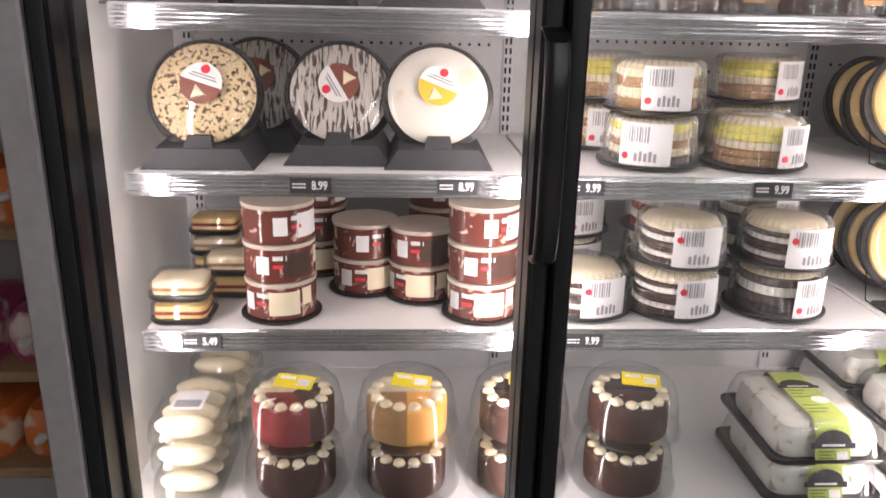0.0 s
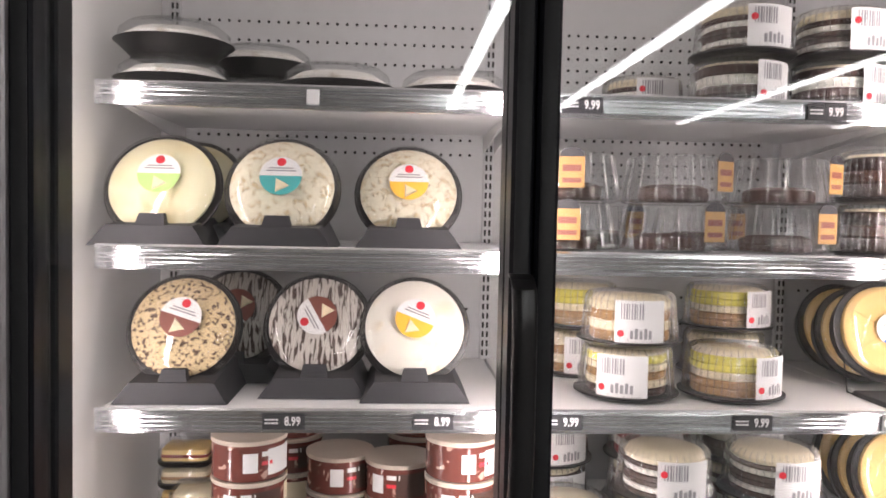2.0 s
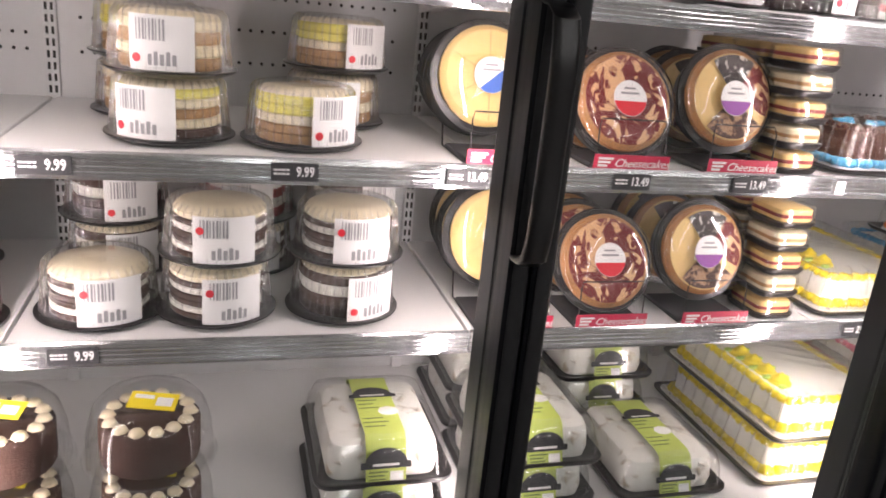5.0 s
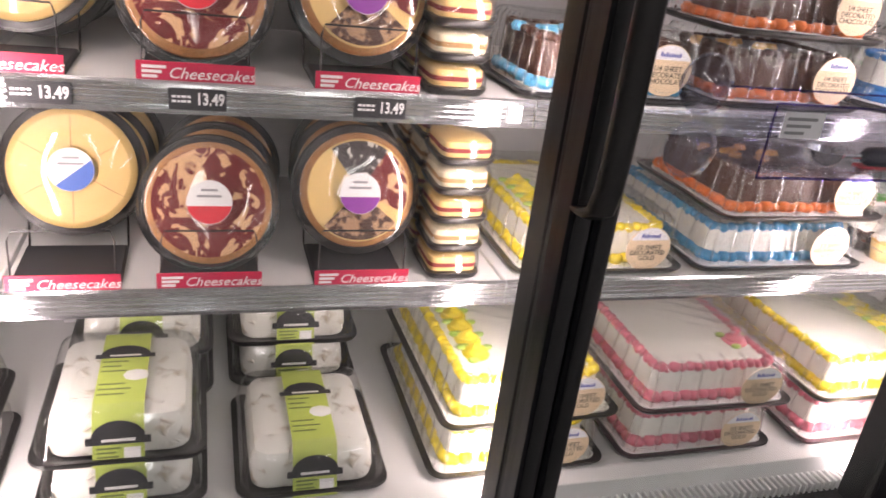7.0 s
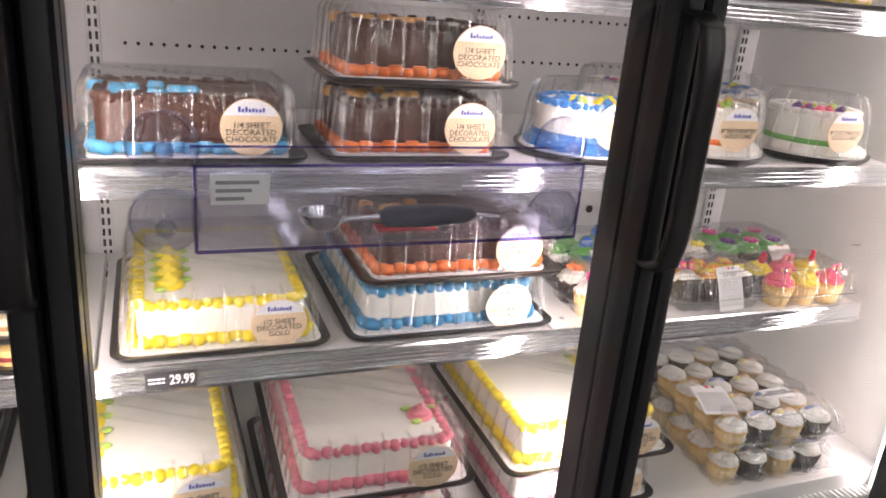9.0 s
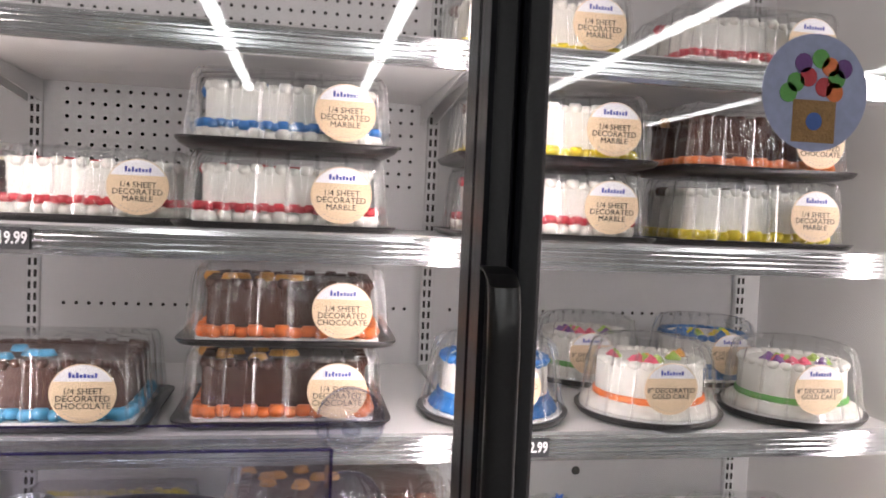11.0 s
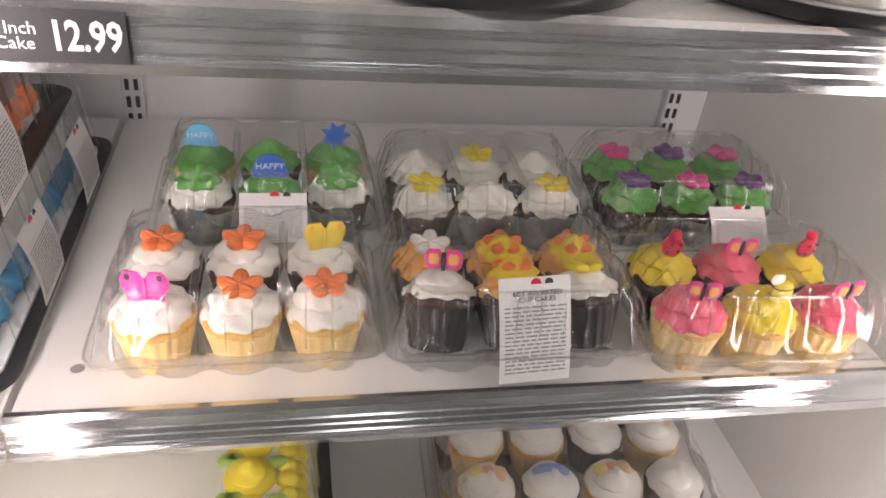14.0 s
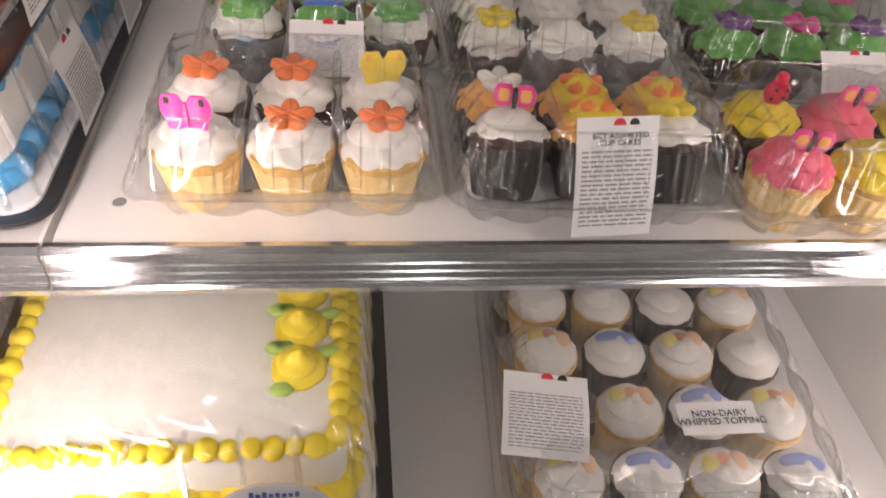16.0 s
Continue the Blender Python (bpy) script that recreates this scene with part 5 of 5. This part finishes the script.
for k, x, y, z, n in (("A", 0.557, 1.672, S3, 1), ("B", 0.560, 1.668, S3 + 0.118, 1), ("C", 0.796, 1.665, S3, 1), ("B", 0.885, 1.91, S3, 1), ("C", 0.89, 1.91, S3 + 0.118, 1),
                      ("B", 0.50, 1.92, S3, 1), ("C", 0.50, 1.92, S3 + 0.118, 1),
                      ("D", 0.425, 1.652, S4, 1), ("D", 0.638, 1.650, S4, 1), ("D", 0.645, 1.655, S4 + 0.118, 1), ("E", 0.888, 1.650, S4, 1), ("D", 0.892, 1.652, S4 + 0.118, 1),
                      ("E", 0.43, 1.91, S4, 1), ("E", 0.43, 1.91, S4 + 0.118, 1), ("D", 0.70, 1.92, S4, 1), ("F", 0.70, 1.92, S4 + 0.118, 1), ("D", 0.94, 1.92, S4, 1), ("E", 0.94, 1.92, S4 + 0.118, 1),
                      ("E", 0.80, 1.70, S1, 1), ("D", 0.81, 1.70, S1 + 0.118, 1), ("E", 1.03, 1.70, S1, 1), ("D", 1.035, 1.70, S1 + 0.118, 1), ("D", 0.66, 1.94, S1, 1),
                      ("E", 1.28, 1.68, S1, 1), ("F", 1.52, 1.68, S1, 1), ("D", 1.28, 1.68, S1 + 0.118, 1),
                      ("F", 1.37, 1.62, S2, 1), ("E", 1.37, 1.62, S2 + 0.118, 1), ("F", 1.60, 1.62, S2, 1), ("F", 1.60, 1.62, S2 + 0.118, 1), ("E", 1.83, 1.63, S2, 1),
                      ("E", 1.40, 1.90, S2, 1), ("F", 1.65, 1.90, S2, 1)):
    put(("layer", k), lambda a=K[k]: layer_cake(*a), x, y, z, (x * 131) % 14 - 7)
for x, y, z in ((1.12, 1.63, S2), (1.12, 1.63, S2 + 0.118), (1.90, 1.88, S2)):
    put("plain_layer", lambda: layer_cake(("dark", "choc", "dark"), "dark chocolate cake in a clear fluted dome", labelled=False), x, y, z)
for x, y in ((0.395, 1.63), (0.635, 1.64), (0.875, 1.64)):
    for k in range(2):
        put("clear_cake", clear_cake, x + 0.01 * k, y + 0.015 * k, S2 + k * 0.1055, -35 if x < 0.5 else 12 * k)
for x, y in ((0.55, 1.90), (0.80, 1.90)):
    put("clear_cake", clear_cake, x, y, S2)

# ---- cheesecakes ----
CK = {"plain": "plain baked cheesecake with a blue sticker on a wire easel", "swirl": "cherry swirl cheesecake with a red sticker on a wire easel",
      "sampler": "sampler cheesecake of four kinds with a purple sticker on an easel"}
for kind, x4, x3 in (("plain", 1.222, 1.165), ("swirl", 1.441, 1.424), ("sampler", 1.695, 1.68)):
    put(("cheese", kind), lambda k=kind: cheesecake(k, CK[k]), x4, 1.527, S4)
    put(("cheese", kind), None, x3, 1.527, S3)
    for k in (1, 2):
        put(("cheese2", kind), lambda q=kind: cheesecake(q, CK[q].split(" on a")[0] + " standing behind others", stand=False), x4 + 0.012 * k, 1.527 + 0.10 * k + (0.06 if kind != "plain" else 0.0), S4 - 0.043)
        put(("cheese2", kind), None, x3 + 0.012 * k, 1.527 + 0.10 * k + (0.06 if kind != "plain" else 0.0), S3 - 0.043)
for zz, xx in ((S4, 1.87), (S3, 1.835)):
    for k in range(3):
        put(("gold", 5), lambda: gold_stack(5), xx + 0.006 * k, 1.585 + 0.145 * k, zz)

# ---- deck of cream cakes ----
for x, y, n in ((0.955, 1.56, 2), (1.295, 1.575, 2), (1.62, 1.565, 1), (1.62, 1.925, 2), (1.31, 1.90, 2)):
    for k in range(n):
        put("cream", lambda: cream_square("white cream cake in a clear lid with a lime paper band"), x, y, DK + k * 0.099)

# ---- sheet cakes ----
HALF, QTR = "1/2 SHEET\nDECORATED\nGOLD", "1/4 SHEET\nDECORATED\n"
Y2 = lambda: sheet_cake(0.365, 0.48, FROST["white"], FROST["yellow"], FROST["yellow"], HALF, "white half-sheet cake with yellow piping in a clear box", 0.118, roses=(FROST["yellow"], 4, -0.30))
Y3 = lambda: sheet_cake(0.390, 0.48, FROST["white"], FROST["yellow"], FROST["yellow"], HALF, "white half-sheet cake with yellow piping and roses in a box", 0.118, roses=(FROST["yellow"], 4, 0.36))
P2 = lambda: sheet_cake(0.365, 0.48, FROST["white"], FROST["pink"], FROST["pink"], HALF, "white half-sheet cake with pink piping in a clear box", 0.118, roses=(FROST["pink"], 1, 0.36))
B2 = lambda: sheet_cake(0.420, 0.46, FROST["white"], FROST["azure"], FROST["azure"], HALF, "white half-sheet cake with blue piping in a clear box", 0.118)
OQ = lambda: sheet_cake(0.345, 0.27, FROST["choc"], FROST["orange"], FROST["choc"], QTR + "CHOCOLATE", "chocolate quarter-sheet cake with orange piping in a clear box", 0.132, deco=FROST["peach"])
OH = lambda: sheet_cake(0.402, 0.36, FROST["choc"], FROST["orange"], FROST["choc"], QTR + "CHOCOLATE", "long chocolate sheet cake with orange piping on another box", 0.132, deco=FROST["peach"])
SQ = lambda: sheet_cake(0.36, 0.27, FROST["choc"], FROST["sky"], FROST["choc"], QTR + "CHOCOLATE", "chocolate quarter-sheet cake with sky-blue piping in a box", 0.132, deco=FROST["sky"])
RQ = lambda: sheet_cake(0.345, 0.27, FROST["white"], FROST["white"], FROST["white"], QTR + "MARBLE", "white quarter-sheet cake with red piping in a clear box", 0.132, deco=FROST["red"], stripe=FROST["red"])
BQ = lambda: sheet_cake(0.345, 0.27, FROST["white"], FROST["white"], FROST["white"], QTR + "MARBLE", "white quarter-sheet cake with blue piping in a clear box", 0.132, deco=FROST["blue"], stripe=FROST["blue"])
YQ = lambda: sheet_cake(0.345, 0.27, FROST["white"], FROST["yellow"], FROST["white"], QTR + "MARBLE", "white quarter-sheet cake with yellow piping in a clear box", 0.132, deco=FROST["choc"])
HT, QT = 0.1185, 0.1325
for key, mk, x, y, z, turn in (
        ("Y2", Y2, 2.025, 1.655, DK, 0), ("Y2", Y2, 2.03, 1.650, DK + HT, 1), ("P2", P2, 2.44, 1.655, DK, 0), ("P2", P2, 2.45, 1.645, DK + HT, -1),
        ("P2", P2, 2.885, 1.645, DK, 0), ("Y3", Y3, 2.893, 1.635, DK + HT, 0),
        ("Y2", Y2, 2.178, 1.765, S4, 0), ("B2", B2, 2.613, 1.755, S4, 0), ("OH", OH, 2.618, 1.690, S4 + HT, 0),
        ("SQ", SQ, 2.132, 1.665, S3, 0), ("OQ", OQ, 2.522, 1.680, S3, 0), ("OQ", OQ, 2.528, 1.680, S3 + QT, -1),
        ("RQ", RQ, 2.19, 1.755, S2, 0), ("RQ", RQ, 2.517, 1.670, S2, 0), ("BQ", BQ, 2.517, 1.675, S2 + QT, 1),
        ("RQ", RQ, 2.975, 1.665, S2, 0), ("YQ", YQ, 2.975, 1.668, S2 + QT, -1), ("YQ", YQ, 3.37, 1.675, S2, 0), ("OQ", OQ, 3.37, 1.675, S2 + QT, 1),
        ("YQ", YQ, 2.95, 1.70, S1, 0), ("RQ", RQ, 3.36, 1.70, S1, 0)):
    put(("sheet", key), mk, x, y, z, turn)
put("plain_layer", None, 1.985, 1.70, S2)

# ---- round cakes ----
R1 = lambda: round_cake(FROST["blue"], (FROST["blue"], FROST["lime"], FROST["yellow"]), "8\" DECORATED\nCHOCOLATE\nCAKE", "white round cake with blue band and flowers under a dome")
R2 = lambda: round_cake(FROST["orange"], (FROST["peach"], FROST["lime"], FROST["rose"]), "8\" DECORATED\nGOLD CAKE", "white round cake with orange band and flowers under a dome", -0.02)
R3 = lambda: round_cake(FROST["green"], (FROST["rose"], FROST["lime"], FROST["purple"]), "8\" DECORATED\nGOLD CAKE", "white round cake with green band and flowers under a dome", -0.035)
for key, mk, x, y in (("R1", R1, 2.895, 1.64), ("R2", R2, 3.196, 1.635), ("R3", R3, 3.492, 1.630), ("R3", R3, 3.19, 1.952), ("R1", R1, 3.48, 1.952)):
    put(("round", key), mk, x, y, S3)

# ---- cupcakes ----
gold_o = ("gold", "white", "orange", "golden cupcake with white frosting and an orange flower")
gold_p = ("gold", "white", "butterfly_pink", "golden cupcake with white frosting and a pink butterfly")
dark_o = ("dark", "white", "orange", "dark cupcake with white frosting and an orange flower")
dark_y = ("dark", "white", "butterfly_yellow", "dark cupcake with white frosting and a yellow butterfly")
pack_of_cupcakes(3.008, 1.612, S4, 3, 2, ((gold_p, gold_o, gold_o), (dark_o, dark_o, dark_y)), "clear six-cupcake box with orange-flowered cupcakes")
g_w = ("dark", "white", "greenf", "dark cupcake with white and green frosting", "green")
g_b = ("gold", "green", "badge_blue", "green-frosted cupcake with a blue birthday badge")
g_s = ("gold", "green", "star", "green-frosted cupcake with a blue star")
g_a = ("gold", "green", "badge_sky", "green-frosted cupcake with a sky-blue badge")
g_c = ("dark", "green", "sprinkle", "green-frosted cupcake with sprinkles")
pack_of_cupcakes(3.030, 1.815, S4, 3, 2, ((g_w, g_b, g_w), (g_a, g_c, g_s)), "clear six-cupcake box with green-frosted cupcakes", 1)
d_k = ("dark", "peach", "whitef", "dark cupcake with orange frosting and a white flower", None, 0.028)
d_m = ("dark", "white", "ring_pink", "dark cupcake with pale frosting and a butterfly", None, 0.028)
d_y = ("dark", "white", "yellowf", "dark cupcake with white frosting and a yellow flower", None, 0.028)
d_p = ("dark", "peach", "orange", "dark cupcake with orange frosting", "yellow", 0.028)
pack_of_cupcakes(3.258, 1.602, S4, 3, 2, ((d_m, d_p, d_y), (d_k, d_p, d_p)), "clear six-cupcake box with assorted dark cupcakes", -1, lean=27)
w_n = ("dark", "white", None, "dark cupcake with plain white frosting")
w_y = ("dark", "white", "yellowf", "dark cupcake with white frosting and a yellow flower")
pack_of_cupcakes(3.272, 1.792, S4, 3, 2, ((w_y, w_n, w_y), (w_n, w_y, w_n)), "clear six-cupcake box with white-frosted cupcakes")
p_b = ("gold", "rose", "ring_pink", "golden cupcake with pink frosting and a butterfly pick")
y_b = ("gold", "yellow", "bee", "golden cupcake with yellow frosting and a bee pick")
y_l = ("dark", "yellow", "ladybird", "dark cupcake with yellow frosting and a beetle pick")
p_l = ("dark", "rose", "ring_pink", "dark cupcake with pink frosting and a butterfly pick")
pack_of_cupcakes(3.502, 1.583, S4, 3, 2, ((p_b, y_b, p_b), (y_l, p_l, y_l)), "clear six-cupcake box with pink and yellow cupcakes", -2)
v_p = ("dark", "green", "purplef", "green-frosted cupcake with a purple flower")
v_m = ("dark", "green", "violetf", "green-frosted cupcake with a magenta flower")
pack_of_cupcakes(3.525, 1.80, S4, 3, 2, ((v_p, v_m, v_p), (v_m, v_p, v_m)), "clear six-cupcake box with green and purple cupcakes", -1)
slip("sheet", 3.264, 1.527, S4 + 0.058, Matrix.Rotation(radians(-22), 4, "X") @ Matrix.Rotation(radians(-3), 4, "Y"), 0.066, 0.098, "6CT ASSORTED\nCUP CAKES")
for x, y in ((3.035, 1.690), (3.53, 1.660)):
    slip("sheet", x, y, S4 + 0.076, Matrix.Rotation(radians(-40), 4, "X"), 0.066, 0.05)
n_w = ("gold", "white", None, "golden cupcake with plain whipped topping", None, 0.023, 0.0325)
n_r = ("gold", "white", "tint_rainbow", "golden cupcake with rainbow-tinted whipped topping", None, 0.023, 0.0325)
n_b = ("dark", "white", "tint_blue", "dark cupcake with blue-tinted whipped topping", None, 0.023, 0.0325)
n_s = ("dark", "white", "confetti", "dark cupcake with whipped topping and sprinkles", None, 0.023, 0.0325)
TWENTY = ((n_r, n_b, n_r, n_b), (n_w, n_r, n_b, n_r), (n_r, n_b, n_r, n_s), (n_w, n_w, n_s, n_r), (n_b, n_s, n_r, n_b))
for k in range(2):
    pack_of_cupcakes(3.390, 1.582, DK + k * 0.0905, 4, 5, TWENTY, "large clear box of white-topped cupcakes on the deck", -3, 0.0782, 0.090)
slip("sheet", 3.243, 1.478, DK + 0.184, Matrix.Rotation(radians(-74), 4, "X") @ Matrix.Rotation(radians(8), 4, "Y"), 0.085, 0.085)
nt = thing("topping_label", "small white label about whipped topping on a cupcake box", "label")
m = Matrix.Translation((3.415, 1.465, DK + 0.1885)) @ Matrix.Rotation(radians(-86), 4, "X")
part("sheet", Shape().box(-0.041, 0.041, -0.0008, 0, -0.018, 0.018, 0.0003, m), PAPER, nt)
lettering("lettering", "NON-DAIRY\nWHIPPED TOPPING", 0.0105, INK, nt, m @ Matrix.Translation((0.002, -0.0012, 0)))
for zz, yy in ((S4 + HT + 0.062, 1.62), (S4 + 0.060, 1.66), (S4 + 0.060, 1.84)):
    slip("sheet", 2.826, yy, zz, Matrix.Rotation(radians(90), 4, "Z") @ Matrix.Rotation(radians(-8), 4, "X"), 0.07, 0.075)

# ---- price tags ----
def price_tag(price, w=0.082):
    t = thing("price_tag", "black shelf price tag with white figures", "price tag", "shelf price tags")
    part("card", Shape().box(-w / 2, w / 2, -0.0015, 0, -0.016, 0.016, 0.0004), INK, t)
    lettering("lettering", price, 0.025, TAGWHITE, t, pose(w * 0.22, -0.0018, 0) @ Matrix.Diagonal((0.74, 1, 1, 1)), bold=0.0006)
    if price == "12.99":
        lettering("lettering", "8 Inch\nCake", 0.0105, TAGWHITE, t, pose(-w * 0.26, -0.0018, 0))
        return t
    s = Shape()
    for k in range(2):
        x = -w * 0.44
        for j, q in enumerate((0.006, 0.004, 0.007, 0.005)):
            s.box(x, x + q, -0.0021, -0.0016, 0.002 - 0.007 * k, 0.0055 - 0.007 * k, 0.0001)
            x += q + 0.0015
    part("fine_print", s, TAGWHITE, t)
    return t


for price, x, z in (("8.99", -0.18, S3), ("8.99", 0.115, S3), ("9.99", 0.375, S3), ("9.99", 0.77, S3), ("13.49", 1.085, S3), ("13.49", 1.215, S3), ("13.49", 1.425, S3), ("13.49", 1.70, S3),
                    ("12.99", 2.918, S3), ("5.49", -0.42, S4), ("9.99", 0.40, S4), ("29.99", 2.085, S4), ("19.99", 2.113, S2), ("9.99", 1.10, S2), ("9.99", 0.40, S1), ("9.99", 0.90, S1)):
    put(("tag", price), lambda p=price: price_tag(p), x, 1.4980, z - 0.0185)
for x, z in ((-0.13, S1), (1.93, S3)):
    t = thing("tag_clip", "small white clip on the shelf rail", "clip", "rail clips")
    part("clip", Shape().box(x - 0.012, x + 0.012, 1.4955, 1.498, z - 0.033, z - 0.004, 0.0006), PAPER, t)

# ---- scoop tray on the glass ----
tr = thing("scoop_tray", "violet clear acrylic tray on suction cups, on the door glass", "tray")
x0, x1, ya, yb, za, zb = 2.112, 2.583, 1.112, 1.206, 1.110, 1.207
part("floor", Shape().box(x0, x1, ya, yb, za, za + 0.003, 0.001), PURPLE_PET, tr, shadow=False)
part("front", Shape().box(x0, x1, ya, ya + 0.003, za + 0.0035, zb, 0.001), PURPLE_PET, tr, shadow=False)
part("back", Shape().box(x0, x1, yb - 0.003, yb, za + 0.0035, zb, 0.001), PURPLE_PET, tr, shadow=False)
for x in (x0, x1 - 0.003):
    part("end", Shape().box(x, x + 0.003, ya + 0.0035, yb - 0.0035, za + 0.0035, zb, 0.001), PURPLE_PET, tr, shadow=False)
part("edge", Shape().tube([(x0, ya, za), (x1, ya, za)], 0.0022).tube([(x0, ya, zb), (x1, ya, zb)], 0.0018).tube([(x0, ya, za), (x0, ya, zb)], 0.0018).tube([(x1, ya, za), (x1, ya, zb)], 0.0018).tube([(x0, yb, zb), (x1, yb, zb)], 0.0016), VIOLET_EDGE, tr, "violet glowing-looking edge")
for x, z in ((2.083, 1.205), (2.083, 1.113), (2.609, 1.207), (2.609, 1.104)):
    c = part("suction_cup", Shape().lathe([(0.041, 0.0), (0.038, 0.008), (0.022, 0.018), (0.010, 0.024), (0.010, 0.032), (0.003, 0.033)], 32, Matrix.Translation((x, 1.2235, z)) @ Matrix.Rotation(radians(90), 4, "X")), CUP_VINYL, tr, "clear suction cup", shadow=False)
    part("lip", Shape().tube([(x + 0.041 * math.cos(2 * math.pi * k / 32), 1.2205, z + 0.041 * math.sin(2 * math.pi * k / 32)) for k in range(33)], 0.0018, 6), CUP_VINYL, c, "thick clear rim", shadow=False)
    part("knob", Shape().lathe([(0.010, 0.034), (0.012, 0.037), (0.009, 0.041), (0.002, 0.042)], 16, Matrix.Translation((x, 1.2235, z)) @ Matrix.Rotation(radians(90), 4, "X")), CUP_VINYL, c, shadow=False)
    part("arm", Shape().box(min(x, x0 if x < 2.3 else x1), max(x, x0 if x < 2.3 else x1), 1.2075, 1.2105, z - 0.012 if z > 1.15 else z + 0.004, z + 0.002 if z > 1.15 else z + 0.016, 0.001), PURPLE_PET, tr, shadow=False)
part("tray_label", Shape().box(2.128, 2.190, ya - 0.001, ya - 0.0002, 1.164, 1.198, 0.0002), LABEL_BAND, tr, "faded white sticker")
s = Shape()
for k in range(3):
    s.box(2.133, 2.163 + 0.008 * k, ya - 0.0016, ya - 0.0011, 1.169 + 0.009 * k, 1.173 + 0.009 * k, 0.0001)
part("tray_print", s, INK_GREY, tr)
sc = thing("ice_cream_scoop", "dark-handled steel scoop lying in the violet tray", "scoop")
part("handle", Shape().loft([[(x, 1.17 + r * math.cos(2 * math.pi * k / 12), 1.126 + 0.9 * r * math.sin(2 * math.pi * k / 12)) for k in range(12)] for x, r in ((2.335, 0.008), (2.345, 0.015), (2.38, 0.017), (2.42, 0.0155), (2.455, 0.012), (2.465, 0.006))]), mat("navy_rubber", (0.02, 0.02, 0.045), 0.45), sc, "dark navy grip")
part("underside", Shape().box(2.33, 2.41, 1.16, 1.18, 1.1095, 1.114, 0.001), RED_DOT, sc, "red underside")
part("neck", Shape().tube([(2.335, 1.17, 1.126), (2.30, 1.17, 1.126), (2.285, 1.17, 1.122)], 0.0035, 8).tube([(2.463, 1.17, 1.126), (2.50, 1.17, 1.121)], 0.003, 8), CHROME, sc, "steel neck")
part("bowl", Shape().lathe([(0.004, 0.0), (0.017, 0.004), (0.026, 0.014), (0.029, 0.026), (0.0265, 0.026), (0.022, 0.014), (0.004, 0.004)], 20, Matrix.Translation((2.262, 1.17, 1.1095))), CHROME, sc, "polished steel bowl")

# ---- sticker on the end door ----
st = thing("window_sticker", "round pale blue sticker with a paper bag of vegetables", "sticker")
ms = Matrix.Translation((3.21, 1.2232, 1.645))
part("disc", Shape().disc(0.078, 0.0005, 40, ms), mat("pale_blue_print", (0.42, 0.46, 0.68), 0.4, var=0.1, scale=12), st)
part("bag", Shape().box(-0.032, 0.032, -0.0011, -0.0006, -0.066, -0.010, 0.0003, ms), SPONGE["tan"], st, "brown bag picture")
for c, pts in (("green", ((-0.03, 0.012), (0.005, 0.045), (-0.04, -0.002), (0.03, 0.02))), ("red", ((0.012, 0.008), (-0.012, 0.02))), ("orange", ((0.028, 0.002), (0.02, 0.035))), ("purple", ((-0.02, 0.038), (0.04, 0.034)))):
    for x, z in pts:
        part("vegetable", Shape().disc(0.013, 0.0004, 12, ms @ Matrix.Translation((x, -0.0012, z))), FROST[c], st)
part("bag_mark", Shape().disc(0.012, 0.0004, 16, ms @ Matrix.Translation((0, -0.0012, -0.038))), LABEL_BLUE, st)

# marks on the metal
w = thing("shelf_stain", "small grey coin-sized stain on the white shelf", "stain")
part("spot", Shape().lathe([(0.006, 0.0002), (0.0055, 0.0007), (0.002, 0.0008)], 14, Matrix.Translation((2.867, 1.565, S4))), INK_GREY, w)
w = thing("wall_clip", "small wire clip on the white side wall", "clip")
part("wire", Shape().tube([(XR - 0.03, 1.60, 0.875), (XR + 0.002, 1.60, 0.875)], 0.002), INK_GREY, w)

# ---- rack beside the case ----
rack = thing("bread_rack", "dark metal rack with wrapped bread beside the case", "rack")
part("back", Shape().box(-1.95, -0.70, 1.95, 1.98, 0.0, 2.1), STORE_WALL, rack)
for z in (0.42, 0.66, 0.98, 1.24, 1.46, 1.72):
    part("shelf_board", Shape().box(-1.95, -0.70, 1.52, 1.948, z - 0.025, z, 0.003), WOOD, rack)
for x in (-1.95, -0.72):
    part("upright", Shape().box(x, x + 0.02, 1.905, 1.949, 0.0, 0.39, 0.002), STEEL, rack)


def loaf(m, label):
    t = thing("wrapped_bread", label, "bread", "wrapped loaves")
    part("wrapper", Shape().loft([[(x, y + 0.0, z) for x, y in rr(a, b, min(a, b) * 0.35, 5)] for a, b, z in ((0.10, 0.22, 0.0), (0.115, 0.25, 0.03), (0.118, 0.25, 0.08), (0.09, 0.21, 0.115), (0.04, 0.1, 0.125))]), m, t)
    part("tie", Shape().blob((0, -0.13, 0.06), (0.012, 0.025, 0.012), 8, 4), PAPER, t, "gathered bag end")
    return t


for z in (0.42, 0.66, 0.98, 1.24, 1.46):
    for i in range(6):
        m, lab = ((BREAD_BAG, "orange-wrapped loaf on a wooden rack shelf"), (PINK_BAG, "plum-wrapped loaf on a wooden rack shelf"))[1 if z in (0.66,) else 0]
        put(("loaf", m.name), lambda q=m, r=lab: loaf(q, r), -0.80 - i * 0.135, 1.68, z, (i * 37) % 9 - 4)
